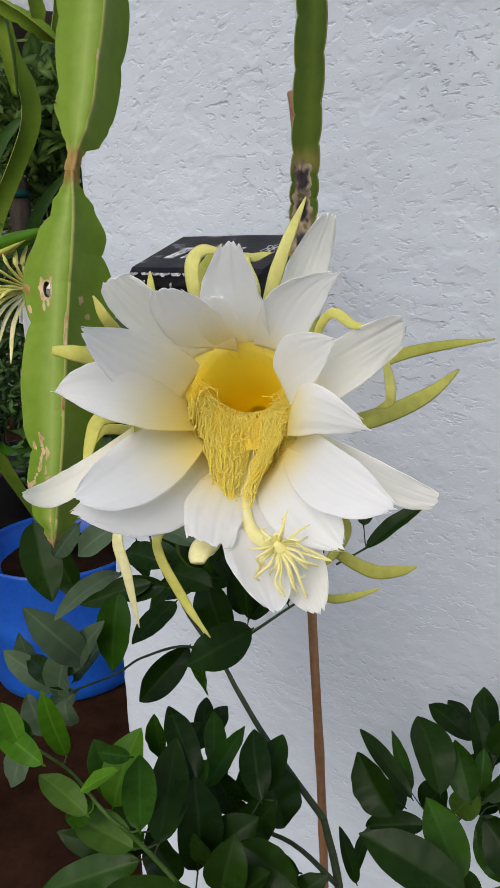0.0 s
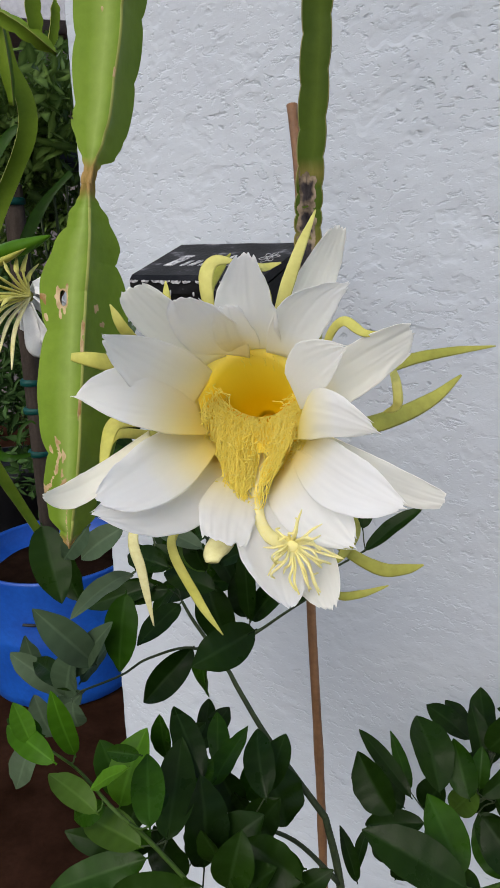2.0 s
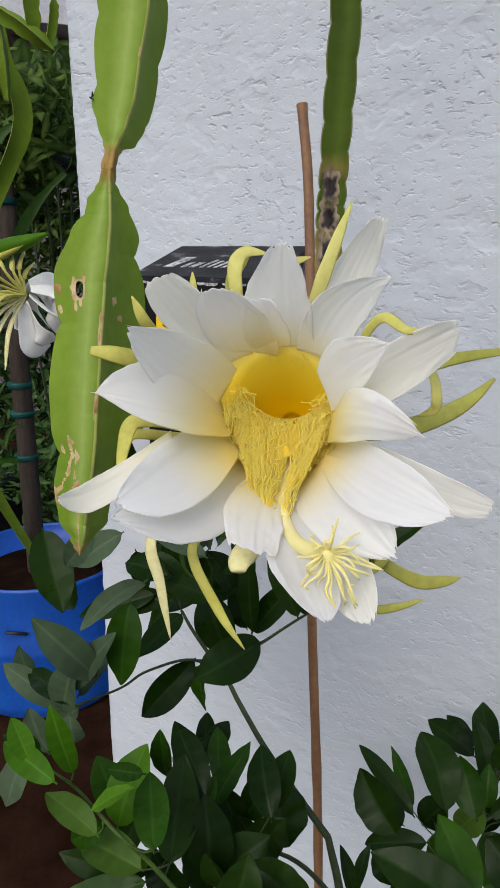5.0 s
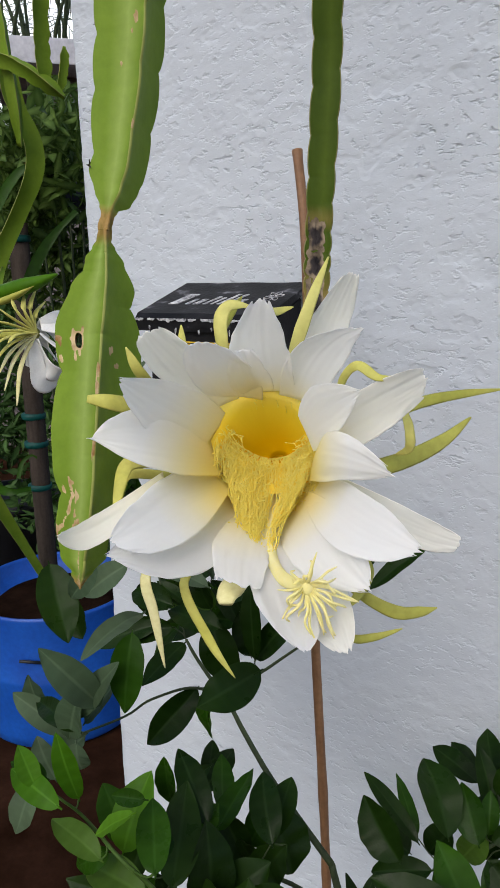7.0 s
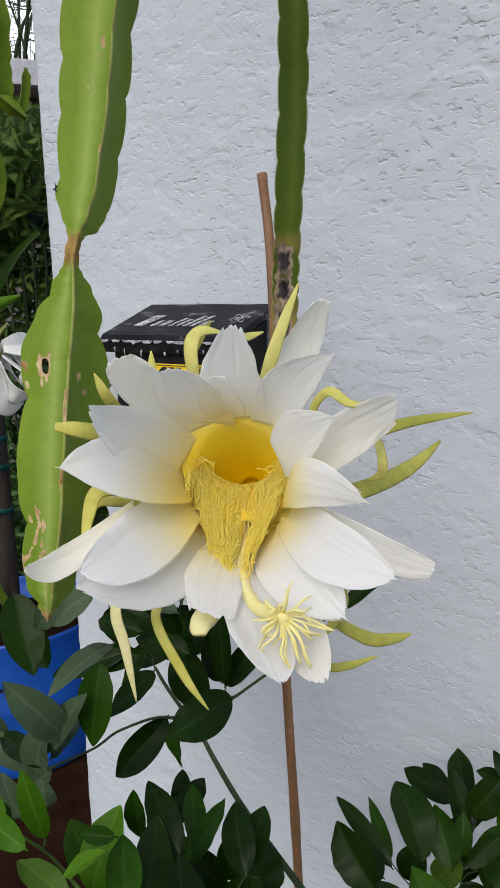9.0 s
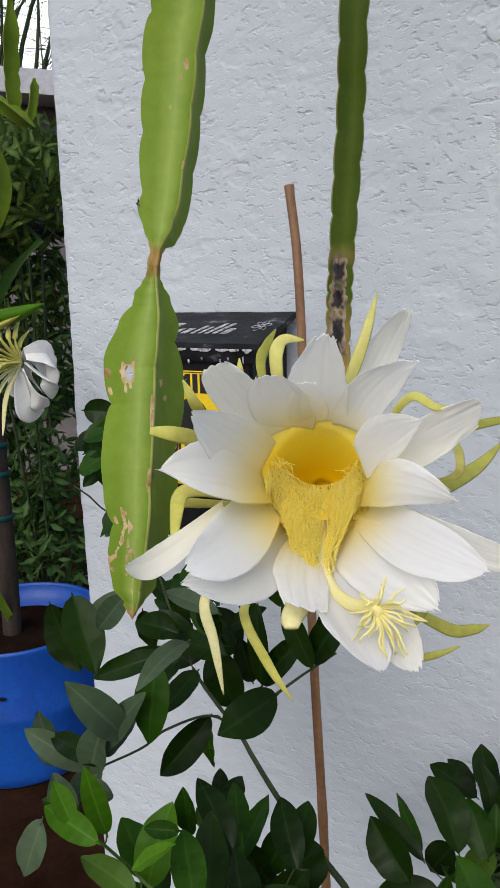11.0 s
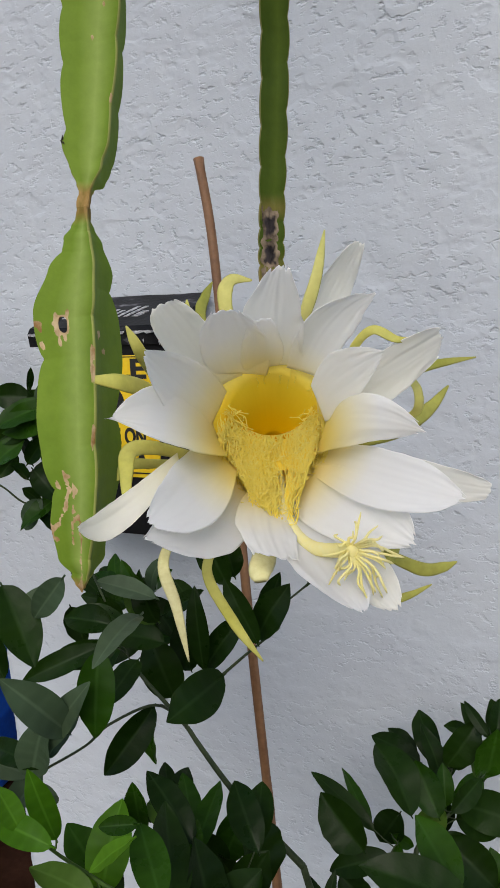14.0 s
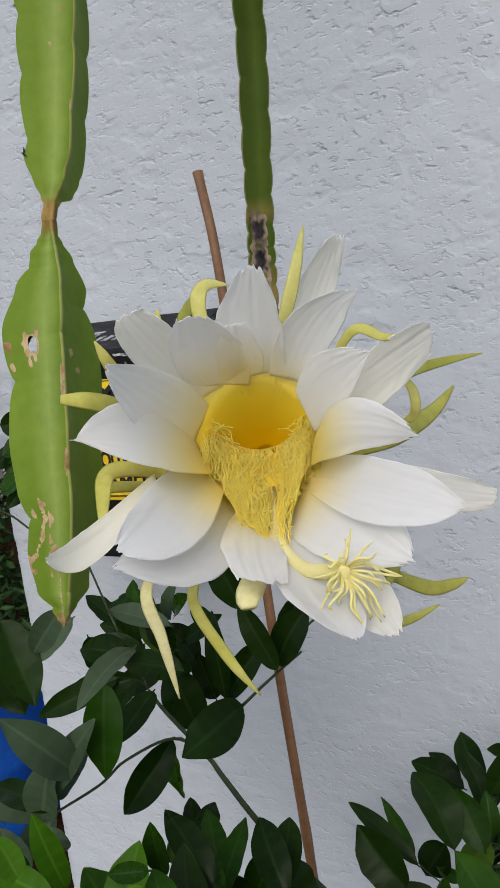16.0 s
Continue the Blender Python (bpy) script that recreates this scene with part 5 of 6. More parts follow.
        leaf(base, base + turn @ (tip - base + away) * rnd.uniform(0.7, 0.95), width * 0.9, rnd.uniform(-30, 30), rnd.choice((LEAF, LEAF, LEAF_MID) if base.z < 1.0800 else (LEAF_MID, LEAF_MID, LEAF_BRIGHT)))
    for base, tip, width, material in spare:
        leaf(base, tip, width, 0, material)
    # leaf stalks
    for base, tip, width in placed:
        near = min(wood, key=lambda p: (p - base).length)
        if 0.004 < (near - base).length < 0.04:
            twig([near, near.lerp(base, 0.5) + (base - tip).normalized() * 0.003, base], 0.0009, 0.0007, 3, YOUNG_BARK if near.y < 0.36 else BARK)
    twig([(-0.6107, 0.6088, 1.3894), (-0.5895, 0.6123, 1.3776), (-0.5663, 0.6230, 1.3560), (-0.5336, 0.6386, 1.3617), (-0.4997, 0.6188, 1.3212), (-0.4234, 0.5532, 1.2773)], 0.0012, 0.0012)
    twig([(-0.5336, 0.6386, 1.3617), (-0.5437, 0.6429, 1.4002), (-0.5558, 0.6420, 1.4305)], 0.0011, 0.0008)
    return tree


def cane():
    bm = bmesh.new()
    line = smooth_line([(-0.2800, 0.7400, -0.0375), (-0.3060, 0.7600, 0.4125), (-0.3250, 0.7705, 0.8000), (-0.3483, 0.7787, 1.1300), (-0.3730, 0.8090, 1.3900), (-0.4011, 0.8444, 1.6500), (-0.4223, 0.8597, 1.7700)], 8)
    tube(bm, line, [0.0064 + 0.0009 * (abs(noise.noise((i * 0.7, 1, 1))) > 0.3) for i in range(len(line))], 12)
    return thing("garden_stake", bm, CANE, "thin brown wooden plant stake leaning by the wall", "stake")


# ---- mailbox ----
def mailbox():
    x0, x1, yf, yb, z0, zf, zb = -0.7220, -0.4880, 0.8790, WALL_Y - 0.010, 1.2300, 1.5397, 1.5840
    ob = tagged(empty("mailbox", ((x0 + x1) / 2, yb, z0)), "weathered black metal wall mailbox with a sloping lid and chipped paint", "mailbox")
    inv = ob.matrix_world.inverted()

    def put(name, bm, material, label="", smooth=False, under=None):
        p = part(name, bm, material, under or ob, label, smooth)
        p.matrix_parent_inverse = inv if under is None else Matrix()
        return p
    bm = bmesh.new()
    corners = []
    for x in (x0 + 0.008, x1 - 0.008):
        corners.append([bm.verts.new(v) for v in ((x, yf, z0), (x, yb, z0), (x, yb, zb - 0.004), (x, yf, zf - 0.006))])
    a, b = corners
    bm.faces.new(a[::-1])
    bm.faces.new(b)
    for i in range(4):
        bm.faces.new((a[i], a[(i + 1) % 4], b[(i + 1) % 4], b[i]))
    bmesh.ops.bevel(bm, geom=bm.edges[:], offset=0.004, segments=2, affect="EDGES")
    put("body", bm, BLACK)
    # lid with its turned-down front lip
    bm = bmesh.new()
    prof = [(yf - 0.010, zf - 0.012), (yf - 0.013, zf + 0.008), (yf - 0.006, zf + 0.016), (yb, zb + 0.016), (yb, zb + 0.006), (yf + 0.002, zf + 0.004), (yf - 0.004, zf - 0.012)]
    n = 30
    rows = []
    for i in range(n + 1):
        x = x0 - 0.008 + (x1 - x0 + 0.016) * i / n
        rows.append([bm.verts.new((x, y + 0.0012 * noise.noise((x * 30, k, 1)), z + 0.0016 * noise.noise((x * 14, k, 2)))) for k, (y, z) in enumerate(prof)])
    for r, s in zip(rows, rows[1:]):
        for k in range(len(prof)):
            bm.faces.new((r[k], s[k], s[(k + 1) % len(prof)], r[(k + 1) % len(prof)]))
    bm.faces.new(rows[0])
    bm.faces.new(rows[-1][::-1])
    lid = put("lid", bm, LID_BLACK, "sloping lid with worn white lettering")
    slope = Vector((0, yb - yf + 0.006, zb - zf)).normalized()
    nor = Vector((0, -slope.z, slope.y))

    def on_lid(x, f):
        return Vector((x, yf - 0.006, zf + 0.016)) + slope * (f * 0.128) + nor * 0.0012
    # the painted name stands as plain slanted strokes
    xs, rnd = x0 + 0.028, random.Random(7)
    for k, (w, tall) in enumerate(((0.030, 1.0), (0.012, 0.5), (0.016, 0.5), (0.010, 0.75), (0.009, 0.65), (0.010, 1.0), (0.010, 1.0), (0.018, 0.5))):
        bm = bmesh.new()
        q = [on_lid(xs, 0.30), on_lid(xs + w * 0.62, 0.30), on_lid(xs + w * 0.62 + 0.016 * tall, 0.30 + 0.34 * tall), on_lid(xs + 0.016 * tall, 0.30 + 0.34 * tall)]
        lo = [bm.verts.new(v - nor * 0.002) for v in q]
        hi = [bm.verts.new(v) for v in q]
        bm.faces.new(hi)
        for i in range(4):
            bm.faces.new((lo[i], lo[(i + 1) % 4], hi[(i + 1) % 4], hi[i]))
        put("lettering", bm, WHITE_PAINT)
        xs += w + 0.004
    # a small painted flower beside the name
    hub = (x0 + 0.212, 0.56)
    for k in range(6):
        a = math.pi * k / 3 + 0.3
        bm = bmesh.new()
        loop = [on_lid(hub[0] + 0.016 * u * math.cos(a) - 0.005 * w * math.sin(a), hub[1] + 0.17 * u * math.sin(a) + 0.05 * w * math.cos(a)) for u, w in ((0.15, 0), (0.6, 0.8), (1, 0), (0.6, -0.8), (0.2, 0))]
        tube(bm, smooth_line(loop, 4), 0.0006, 5)
        put("painted_stroke", bm, WHITE_PAINT)
    # worn white edge along the lip, and a few streaks below it
    for k in range(11):
        bm = bmesh.new()
        a = x0 - 0.004 + (x1 - x0 + 0.008) * k / 11 + rnd.uniform(-0.004, 0.004)
        b = a + (x1 - x0) / 11 * rnd.uniform(0.7, 1.15)
        y = yf - 0.0142
        up = [Vector((a + (b - a) * q / 12, y, zf + 0.0085 + 0.0012 * noise.noise((a * 60 + q * 0.4, 1, 2)))) for q in range(13)]
        lo = [Vector((p.x, y, p.z - (0.0036 + 0.0075 * max(0, noise.noise((p.x * 90, 4, 1)) + 0.10)) * math.sin(math.pi * (0.06 + 0.88 * q / 12)) ** 0.5)) for q, p in enumerate(up)]
        bm.faces.new([bm.verts.new(p) for p in up + lo[::-1]])
        bm.normal_update()
        bmesh.ops.solidify(bm, geom=bm.faces[:], thickness=0.0008)
        put("worn_edge", bm, WHITE_PAINT)
    for k in range(9):
        bm = bmesh.new()
        x, z = rnd.uniform(x0 + 0.01, x1 - 0.01), zf - rnd.uniform(0.002, 0.010)
        w, h, y = rnd.uniform(0.0008, 0.0022), rnd.uniform(0.004, 0.012), yf - 0.0130
        bm.faces.new([bm.verts.new(p) for p in ((x - w, y, z), (x + w * 0.6, y, z + 0.001), (x + w, y, z - h * 0.5), (x + w * 0.3, y, z - h), (x - w * 0.8, y, z - h * 0.6))])
        bm.normal_update()
        bmesh.ops.solidify(bm, geom=bm.faces[:], thickness=0.0008)
        put("paint_streak", bm, WHITE_PAINT)
    # warning sign
    sx, sw, top, low = -0.6025, 0.1650, 1.5120, 1.3250
    bm = bmesh.new()
    box(bm, (sx - sw / 2, yf - 0.0035, low), (sx + sw / 2, yf - 0.0005, top), 0.001)
    sign = put("sign", bm, YELLOW, "yellow warning sign with black capitals")
    sign.matrix_parent_inverse = inv
    for text, z, tall, wide in (("SMILE", 1.4785, 0.0290, 0.84), ("YOU'RE ON", 1.3775, 0.0260, 0.76), ("CAMERA", 1.3400, 0.0260, 0.76)):
        cu = bpy.data.curves.new("sign_text", "FONT")
        cu.body, cu.size, cu.extrude, cu.align_x, cu.offset = text, 1.0, 0.02, "CENTER", 0.034
        tx = new("text_source", cu)
        me = bpy.data.meshes.new_from_object(tx.evaluated_get(bpy.context.evaluated_depsgraph_get()))
        bpy.data.objects.remove(tx)
        me.name = "sign_text"
        me.materials.clear()
        me.materials.append(INK)
        span = max(v.co.x for v in me.vertices) - min(v.co.x for v in me.vertices)
        high = max(v.co.y for v in me.vertices)
        me.transform(pose(sx, yf - 0.0036, z, 90, 0, 0) @ Matrix.Diagonal((wide * sw / span, tall / high, 0.03, 1)))
        t = new("sign_text", me)
        t.parent = sign
    # round camera picture and the small print as a bar
    bm = bmesh.new()
    tube(bm, [Vector((sx, yf - 0.0032, 1.4400)), Vector((sx, yf - 0.0045, 1.4400))], 0.0290, 28)
    put("picture", bm, INK, "black round camera picture", under=sign)
    bm = bmesh.new()
    box(bm, (sx - sw * 0.40, yf - 0.0045, low + 0.006), (sx + sw * 0.40, yf - 0.0032, low + 0.008))
    put("small_print", bm, INK, under=sign)
    bm = bmesh.new()
    box(bm, (sx - sw * 0.485, yf - 0.0045, top - 0.0030), (sx + sw * 0.485, yf - 0.0032, top - 0.0016))
    put("border_line", bm, INK, under=sign)
    return ob


ground()
wall()
mailbox()
cane()
dragon_fruit()
flower()
citrus()


# ---- the garden past the wall's end ----
DRUM = Vector((-1.8975, 1.6132, 0.0000))


def planter():
    """Half of a blue plastic drum, filled with soil."""
    ob = tagged(empty("drum_planter", DRUM), "blue plastic half drum used as a planter, filled with dark soil", "planter")
    r, h = 0.300, 0.5070
    bm = bmesh.new()
    prof = [(r * 0.94, 0.0), (r * 0.985, 0.012), (r, 0.05), (r, h * 0.46), (r * 1.015, h * 0.49), (r * 1.015, h * 0.53), (r, h * 0.56), (r * 1.0, h - 0.03), (r * 1.008, h - 0.012), (r * 1.004, h),
            (r * 0.985, h), (r * 0.975, h - 0.012), (r * 0.97, h - 0.07)]
    lathe(bm, prof, 56)
    part("drum", bm, BLUE, ob)
    bm = bmesh.new()
    lathe(bm, [(r * 0.968, h - 0.10), (r * 0.968, h - 0.075), (r * 0.6, h - 0.066), (r * 0.25, h - 0.058), (0.01, h - 0.055)], 40, wobble=0.05)
    part("soil", bm, DARK_SOIL, ob, "dark soil in the drum")
    bm = bmesh.new()
    a = math.atan2(-0.62, 0.66)
    u, v = Vector((-math.sin(a), math.cos(a), 0)), Vector((math.cos(a), math.sin(a), 0))
    c = v * (r + 0.001) + Vector((0, 0, h * 0.70)) - u * 0.085
    tube(bm, [c - u * 0.035 + Vector((0, 0, 0.010)), c + u * 0.035 - Vector((0, 0, 0.006))], 0.0055, 8)
    part("slot", bm, INK, ob, "dark drainage slot")
    return ob


def potted_cactus():
    """The cactus that grows from the drum: rank joints, a green bud and a closing flower."""
    ob = tagged(empty("potted_cactus", DRUM + Vector((0, 0, 0.44))), "rank green cactus growing from the drum with a closing flower", "cactus")
    inv = ob.matrix_world.inverted()

    def keep(o):
        o.matrix_parent_inverse = inv
        return o
    foot = DRUM + Vector((0, 0, 0.43))
    for spine, wide, turn, skin in (
            ((foot, (-1.7692, 1.2188, 1.1887), (-1.6697, 1.2999, 1.6264), (-1.5127, 1.3459, 1.8993), (-1.5135, 1.2926, 2.0782), (-1.4850, 1.2476, 2.2593)), 0.040, 20, CACTUS),
            (((-1.4758, 1.1911, 2.1373), (-1.4119, 1.2194, 2.1155), (-1.3510, 1.2476, 2.0765), (-1.3189, 1.2978, 2.0371)), 0.030, 60, CACTUS),
            (((-1.3536, 1.2721, 2.0662), (-1.3469, 1.2590, 2.1196), (-1.3323, 1.2475, 2.1838), (-1.2958, 1.2275, 2.3027)), 0.030, 20, CACTUS),
            (((-1.3356, 1.2967, 2.0539), (-1.3193, 1.2977, 2.1000), (-1.3056, 1.2939, 2.1466)), 0.018, 20, CACTUS),
            (((-1.4946, 1.2970, 1.9458), (-1.4526, 1.2559, 2.0501), (-1.4406, 1.2298, 2.1522), (-1.4226, 1.2111, 2.2368)), 0.026, 80, CACTUS),
            (((-1.6206, 1.3028, 1.6411), (-1.2642, 0.9604, 1.5157), (-1.0971, 0.8069, 1.5291), (-0.9870, 0.7718, 1.5817)), 0.020, 80, CACTUS)):
        keep(stem_segment("stem_joint", ob, spine, hump((0, wide * 0.5), (0.2, wide), (0.8, wide), (1, wide * 0.3)), turn, 5.0, steps=10, skin=skin))
    # green bud over the closing flower
    bm = bmesh.new()
    strap(bm, [(-0.9921, 0.7512, 1.5845), (-0.9239, 0.7683, 1.5933), (-0.8751, 0.7816, 1.6036), (-0.8360, 0.8045, 1.6189)], 0.036, thick=0.75, taper=(0.6, 1.0, 0.12))
    keep(part("bud", bm, LEAF_YOUNG, ob, "bright green pointed bud"))
    bm = bmesh.new()
    strap(bm, [(-0.9752, 0.7483, 1.5698), (-0.9125, 0.7579, 1.5790), (-0.8609, 0.7753, 1.6010)], 0.020, thick=0.6, taper=(0.7, 1.0, 0.15))
    keep(part("bud_scale", bm, SEPAL_GREEN, ob))
    # sepals of the closing flower, spread like spokes
    hub = Vector((-0.8835, 0.7901, 1.5242))
    for tip in ((-0.8953, 0.7558, 1.5810), (-0.8948, 0.7809, 1.5874), (-0.8947, 0.8049, 1.5940), (-0.8953, 0.7303, 1.5669), (-0.8898, 0.7113, 1.5495), (-0.8798, 0.6973, 1.5297), (-0.8727, 0.6916, 1.5094), (-0.8753, 0.6969, 1.4859), (-0.8775, 0.7022, 1.4636), (-0.8761, 0.7110, 1.4389), (-0.8630, 0.7219, 1.4143), (-0.8519, 0.7079, 1.5158), (-0.8963, 0.8256, 1.5746)):
        bm = bmesh.new()
        mid = (hub + Vector(tip)) / 2 + Vector((0.004, -0.014, 0.006))
        strap(bm, [hub, mid, tip], 0.0095, thick=0.45, taper=(0.8, 1.0, 0.25))
        keep(part("sepal", bm, SEPAL_PALE if tip[2] < hub.z - 0.05 else SEPAL, ob, "narrow yellowish sepal"))
    # its white petals, folded together
    for k in range(9):
        a = 2 * math.pi * k / 9
        bm = bmesh.new()
        end = Vector((-0.8760, 0.8355, 1.4585))
        off = Vector((0.016 * math.cos(a), 0.014 * math.sin(a), 0.026 * math.sin(a)))
        strap(bm, [hub + off * 0.6, (hub + end) / 2 + off * 1.9, end + off * 0.7], 0.034, thick=0.16, taper=(0.5, 1.0, 0.1), roll=40 * k)
        keep(part("petal", bm, WHITE_PETAL, ob, "folded white petal"))
    bm = bmesh.new()
    tube(bm, smooth_line([(-1.0971, 0.8069, 1.5291), (-0.9843, 0.7825, 1.5198), hub], 6), 0.009, 10)
    keep(part("flower_tube", bm, SEPAL_GREEN, ob))
    return ob


def shelf():
    ob = tagged(empty("garden_shelf", (-1.9500, 1.7250, 0.0000)), "dark weathered plank shelf on posts behind the plants", "shelf")
    inv = ob.matrix_world.inverted()
    a, b = Vector((-2.3634, 1.2957, 1.8655)), Vector((-1.7492, 2.2701, 1.9278))
    for name, lo, hi, r in (("plank", a, b, 0.0495), ("post", Vector((a.x, a.y, 0)), a, 0.03), ("post", Vector((b.x, b.y, 0)), b, 0.03)):
        bm = bmesh.new()
        tube(bm, smooth_line([lo, lo.lerp(hi, 0.33) + Vector((0, 0, 0.004)), lo.lerp(hi, 0.66), hi], 4), r, 14)
        part(name, bm, BLACK_PLASTIC, ob).matrix_parent_inverse = inv
    return ob


def pot(at, r, h, material, label, rim=0.012):
    bm = bmesh.new()
    lathe(bm, [(r * 0.72, 0), (r * 0.76, 0.006), (r * 0.95, h - rim * 3), (r * 1.03, h - rim * 2.8), (r * 1.04, h), (r * 0.94, h), (r * 0.90, h - 0.03), (r * 0.86, h - 0.04)], 32)
    ob = thing("plant_pot", bm, material, label, "pot", group="pots past the wall")
    ob.location = at
    return ob


def shrub(name, label, spots_, count, size, seed, material, spread=1.0):
    """A dense bush: a stem and many small folded leaves in loose clumps."""
    rnd = random.Random(seed)
    ob = tagged(empty(name, (spots_[0][0], spots_[0][1], 0)), label, "bush")
    inv = ob.matrix_world.inverted()
    bm = bmesh.new()
    vein = bm.verts.layers.float.new("vein")
    for k in range(count):
        x, y, z, r = spots_[k % len(spots_)]
        d = Vector((rnd.gauss(0, 1), rnd.gauss(0, 1), rnd.gauss(0, 1))).normalized() * r * rnd.random() ** 0.4
        c = Vector((x, y, z)) + d * spread
        along = Vector((rnd.gauss(0, 1), rnd.gauss(0, 1), rnd.gauss(-0.3, 0.8))).normalized()
        side = along.cross(Vector((rnd.gauss(0, 1), rnd.gauss(0, 1), rnd.gauss(0, 1)))).normalized()
        up = side.cross(along)
        s = size * rnd.uniform(0.6, 1.3)
        p = [c - along * s, c - along * s * 0.2 + side * s * 0.30 + up * s * 0.1, c + along * s * 0.45 + side * s * 0.22 + up * s * 0.06, c + along * s - up * s * 0.15,
             c + along * s * 0.45 - side * s * 0.22 + up * s * 0.06, c - along * s * 0.2 - side * s * 0.30 + up * s * 0.1, c + along * s * 0.1]
        v = [bm.verts.new(q) for q in p]
        for f in ((0, 1, 6), (1, 2, 6), (2, 3, 6), (3, 4, 6), (4, 5, 6), (5, 0, 6)):
            bm.faces.new([v[q] for q in f])
        v[6][vein] = 0.3
    o = part("leaves", bm, material, ob)
    o["kind"] = "stuff"
    o.matrix_parent_inverse = inv
    for x, y, z, r in spots_:
        bm = bmesh.new()
        tube(bm, smooth_line([Vector((spots_[0][0], spots_[0][1], -0.02)), Vector(((x + spots_[0][0]) / 2, (y + spots_[0][1]) / 2, z * 0.5)), Vector((x, y, z))], 5), 0.005, 6)
        part("branch", bm, BARK, ob).matrix_parent_inverse = inv
    return ob


def strap_leaf(parent, points, width, material=LEAF_MID):
    bm = bmesh.new()
    line = smooth_line(points, 8)
    vein = bm.verts.layers.float.new("vein")
    rows = []
    for i, c in enumerate(line):
        s = i / (len(line) - 1)
        d = (line[min(i + 1, len(line) - 1)] - line[max(i - 1, 0)]).normalized()
        side = d.cross(Vector((0.5, -0.6, 0.2))).normalized()
        up = side.cross(d)
        h = width / 2 * (0.5 + 0.5 * math.sin(math.pi * min(1, s + 0.25)))
        rows.append([bm.verts.new(c + side * h * x + up * (abs(x) * h * 0.3)) for x in (-1, 0, 1)])
    for r, q in zip(rows, rows[1:]):
        for k in range(2):
            bm.faces.new((r[k], r[k + 1], q[k + 1], q[k]))
    return part("leaf", bm, material, parent)


def house():
    """The neighbour's low house: a dim wall under a pale flat roof."""
    ob = tagged(empty("neighbour_house", (-5.2, 4.6, 0)), "low dim house with a pale flat roof beyond the plants", "house")
    turn = pose(-5.0, 4.5, 0, 0, 0, 48)
    top = Vector((-4.8303, 4.3189, 3.3583)).z
    side = (turn.inverted() @ Vector((-4.9532, 4.2486, 3.1717))).x
    for name, lo, hi, mat in (("wall", (side, 0.25, -0.05), (9, 0.5, top), HOUSE), ("roof", (side - 0.3, -0.15, top), (9.3, 3.4, top + 0.20), ROOF)):
        bm = bmesh.new()
        box(bm, lo, hi, 0.01)
        for v in bm.verts:
            v.co = turn @ v.co
        o = part(name, bm, mat, ob, smooth=False)
        o.matrix_parent_inverse = ob.matrix_world.inverted()
    return ob


def bare_tree():
    """A far tree whose fine twigs stand against the sky."""
    ob = tagged(empty("far_tree", (-9.0, 8.2, 0)), "far tree with fine grey twigs against the bright sky", "tree")
    inv = ob.matrix_world.inverted()
    rnd = random.Random(21)
    bm, fine = bmesh.new(), bmesh.new()
    root = Vector((-9.0, 8.2, -0.05))
    fork = Vector((-9.0, 8.2, 2.6))
    tube(bm, smooth_line([root, (root + fork) / 2 + Vector((0.1, 0, 0)), fork], 5), [0.22 - 0.006 * i for i in range(11)], 10)
    for k in range(44):
        e = fork + Vector((rnd.uniform(-3.5, 3.5), rnd.uniform(-1.6, 1.6), rnd.uniform(1.0, 5.5)))
        m = fork.lerp(e, 0.5) + Vector((rnd.uniform(-0.5, 0.5), rnd.uniform(-0.5, 0.5), rnd.uniform(0, 0.7)))
        line = smooth_line([fork, m, e], 6)
        tube(bm, line, [0.05 - 0.0036 * i for i in range(len(line))], 6)
        for q in range(15):
            p = line[rnd.randrange(4, len(line))]
            d = Vector((rnd.gauss(0, 1), rnd.gauss(0, 1), rnd.gauss(0.2, 0.8))) * 0.45
            tube(fine, smooth_line([p, p + d * 0.5 + Vector((rnd.gauss(0, 0.08), rnd.gauss(0, 0.08), rnd.gauss(0, 0.08))), p + d], 3), 0.006, 3, cap=False)
    part("trunk", bm, BARK, ob).matrix_parent_inverse = inv
    o = part("twig_mass", fine, BARK, ob)
    o["kind"] = "stuff"
    o.matrix_parent_inverse = inv
    return ob


planter()
potted_cactus()
shelf()
pot((-2.0736, 1.8190, 1.9571), 0.055, 0.13, CLAY, "small terracotta pot standing on the dark shelf")
POT_A, POT_B = Vector((-2.6541, 2.0076, 0.5038)), Vector((-3.0285, 1.9230, 0.7535))
pot((POT_A.x, POT_A.y, 0), 0.24, 0.62, BLACK_PLASTIC, "tall black plastic pot standing behind the drum")
pot((POT_B.x, POT_B.y, 0), 0.26, 0.80, BLACK_PLASTIC, "large black plastic pot on the soil")
open_spots = [(-2.2044, 2.1010, 2.1802), (-2.3620, 2.0550, 2.1075), (-2.1262, 2.1051, 2.0499), (-2.4360, 2.2426, 1.8749), (-2.6297, 2.1384, 1.7591), (-2.3725, 2.3277, 1.6344), (-2.6009, 2.1751, 1.4607)]
open_spots += [(-1.8127, 1.6748, 1.9884), (-1.9606, 1.6349, 1.8930)]
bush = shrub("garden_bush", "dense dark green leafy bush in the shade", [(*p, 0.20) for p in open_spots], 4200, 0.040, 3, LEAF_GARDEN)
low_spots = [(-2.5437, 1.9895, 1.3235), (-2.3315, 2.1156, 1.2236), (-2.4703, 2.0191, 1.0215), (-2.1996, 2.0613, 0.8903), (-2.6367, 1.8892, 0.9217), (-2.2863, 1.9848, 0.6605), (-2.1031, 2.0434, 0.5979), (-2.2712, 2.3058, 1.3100)]
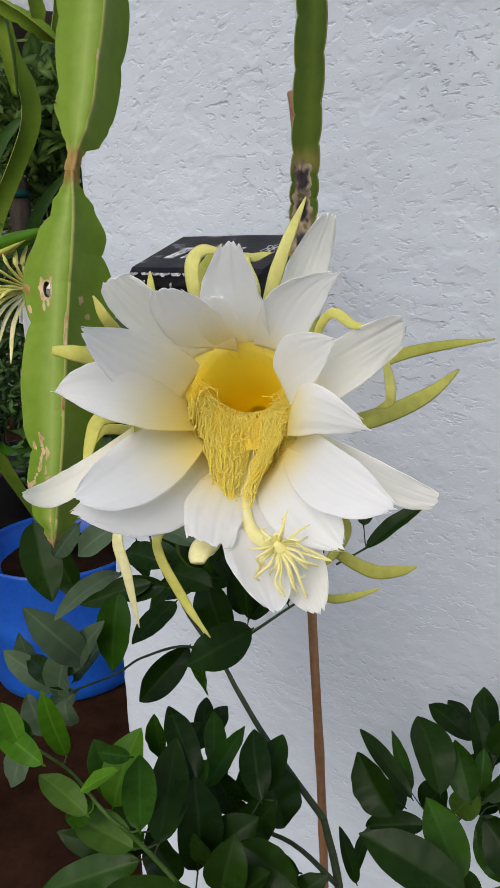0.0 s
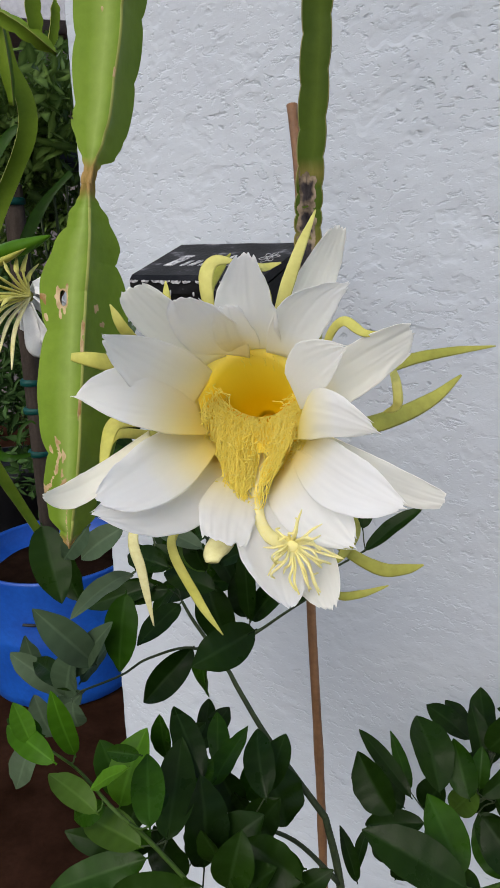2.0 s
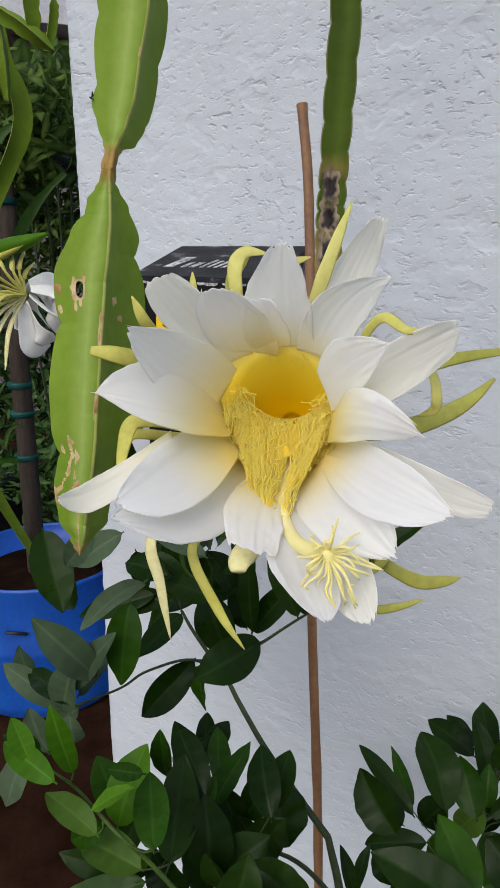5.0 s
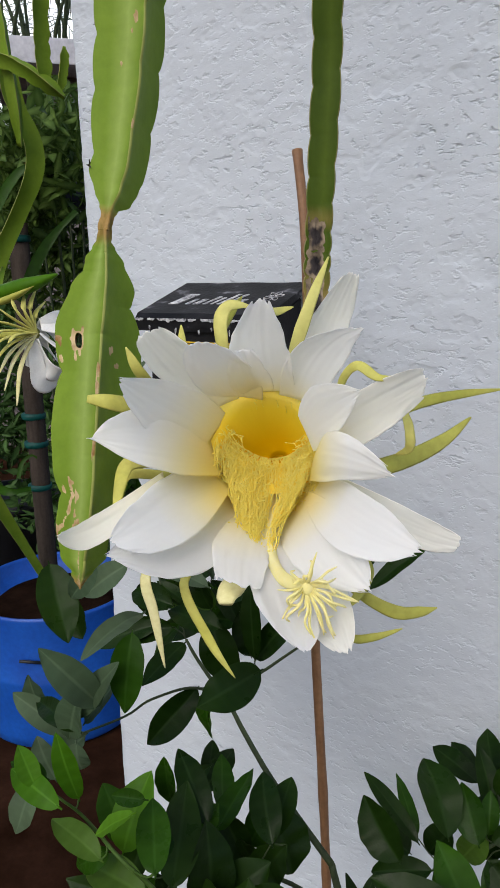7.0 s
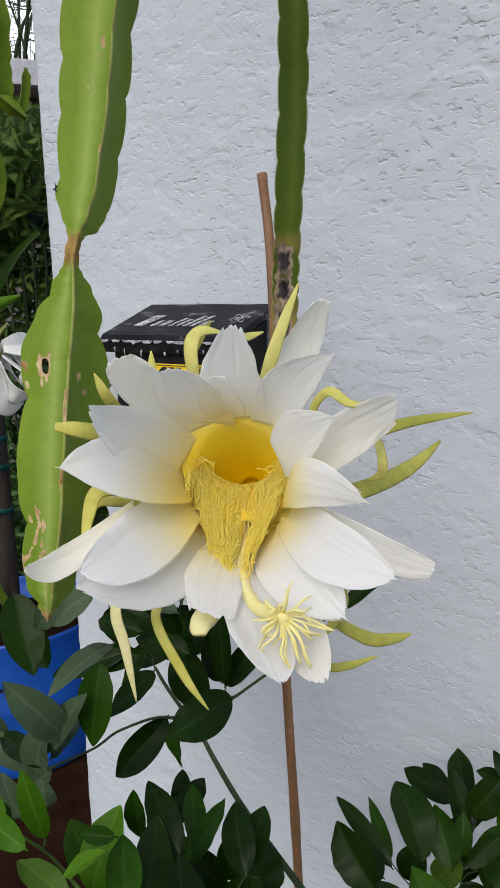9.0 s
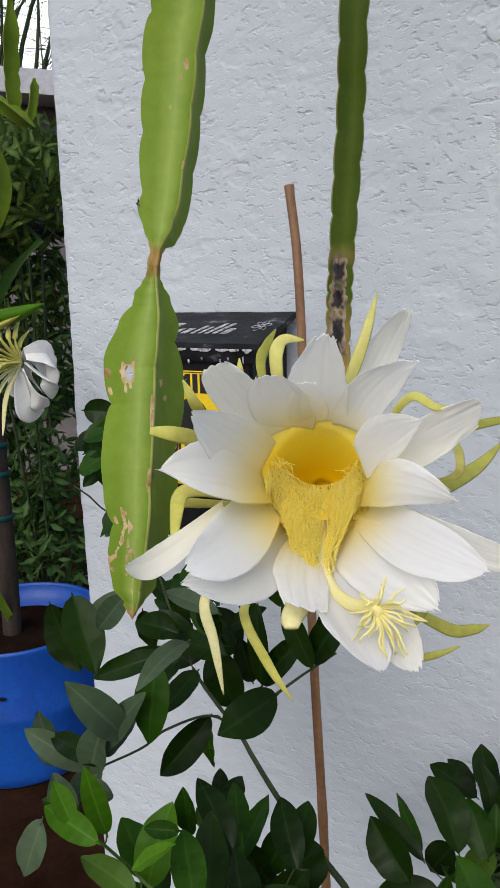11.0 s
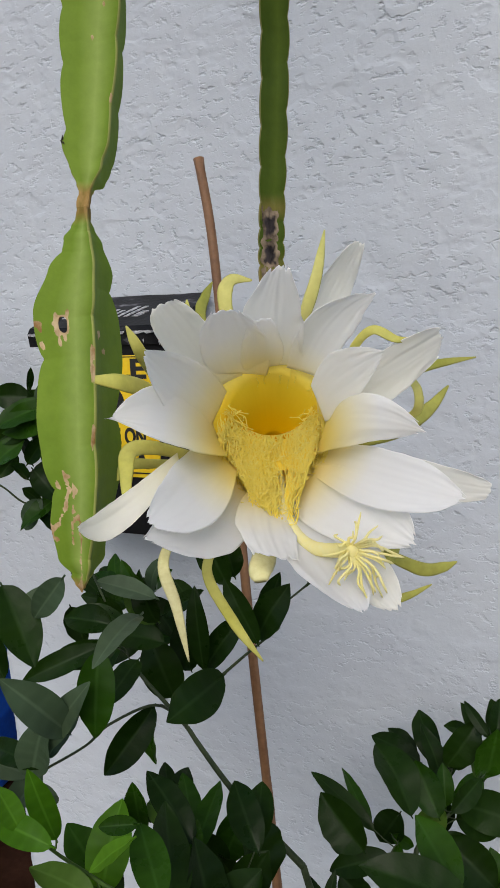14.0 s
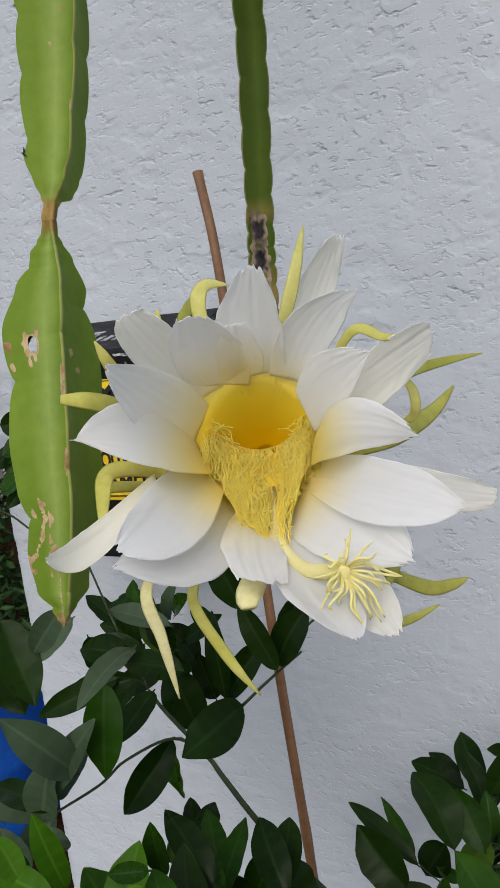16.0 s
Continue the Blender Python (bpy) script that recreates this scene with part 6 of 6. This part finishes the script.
shrub("low_bush", "low bush between the pots, shade put into its green", [(*p, 0.22) for p in low_spots], 3000, 0.040, 5, LEAF_SHADE)
for pts, w in ((((-1.6863, 1.4009, 1.5453), (-1.6433, 1.4537, 1.6747), (-1.6055, 1.4930, 1.7464), (-1.5612, 1.5356, 1.8049)), 0.035),
               (((-1.7153, 1.3530, 1.7829), (-1.6747, 1.3913, 1.8740), (-1.6386, 1.4268, 1.9195), (-1.6110, 1.4627, 1.9062)), 0.03),
               (((-1.6579, 1.3131, 1.0248), (-1.6580, 1.3307, 1.0659), (-1.6444, 1.3563, 1.0856), (-1.6330, 1.3677, 1.0775)), 0.012),
               (((-1.8215, 1.3293, 0.9766), (-1.7276, 1.3218, 0.9655), (-1.6869, 1.3773, 0.9673)), 0.03)):
    strap_leaf(bush, [Vector(p) for p in pts], w).matrix_parent_inverse = bush.matrix_world.inverted()
house()
bare_tree()


def garden_screen():
    """An added low dim screen beside the house; it blocks the glowing backdrop."""
    turn = pose(-5.0, 4.5, 0, 0, 0, 48)
    end = (turn.inverted() @ Vector((-4.9532, 4.2486, 3.1717))).x
    bm = bmesh.new()
    box(bm, (-9, 0.30, -0.05), (end + 0.05, 0.45, Vector((-5.2007, 4.1210, 2.5879)).z), 0.01)
    for v in bm.verts:
        v.co = turn @ v.co
    return thing("wall_screen", bm, HOUSE, "added low dim screen that hides the bright backdrop behind the garden plants", "wall", kind="structure", smooth=False)


def garden_post():
    """A brown post under the shelf, wrapped with teal ties."""
    foot = Vector((-1.9015, 1.5856, 1.2891))
    top = Vector((-1.8887, 1.6238, 1.7902)).z
    ob = tagged(empty("garden_post", (foot.x, foot.y, 0)), "weathered brown wooden post wrapped with teal ties", "post")
    bm = bmesh.new()
    tube(bm, smooth_line([Vector((0, 0, -0.02)), Vector((0.006, 0, top * 0.5)), Vector((0, 0.004, top))], 6), 0.034, 12)
    part("post", bm, POST, ob)
    for z in (Vector((-1.8934, 1.6229, 1.7412)).z, Vector((-1.8907, 1.5628, 1.1451)).z, Vector((-1.8792, 1.5437, 1.0443)).z, Vector((-1.8546, 1.5084, 0.8872)).z):
        bm = bmesh.new()
        lathe(bm, [(0.036, z - 0.012), (0.042, z - 0.008), (0.042, z + 0.008), (0.036, z + 0.012)], 16)
        part("tie", bm, TEAL, ob, "teal plastic tie")
    return ob


garden_screen()
garden_post()


def sky_backdrop():
    """An added glowing sheet for the overexposed hazy sky low behind the far tree."""
    m, t, b = shade("glowing_sky", 1.0, 0.0)
    c = ramp(t, spots(t, 0.05, 4.0), [(0.3, (0.80, 0.86, 0.95)), (0.7, (1.0, 1.0, 1.0))])
    t.links.new(c, b.inputs["Base Color"])
    t.links.new(c, b.inputs["Emission Color"])
    b.inputs["Emission Strength"].default_value = 0.85
    bm = bmesh.new()
    box(bm, (-17, -0.5, -1), (17, 0.5, 30))
    ob = thing("backdrop_sky", bm, m, "bright white hazy sky behind the far tree", "sky", kind="structure", smooth=False)
    ob.matrix_world = pose((-43.8004, 37.2517, 18.6132)[0], (-43.8004, 37.2517, 18.6132)[1], 0, 0, 0, 36)


sky_backdrop()
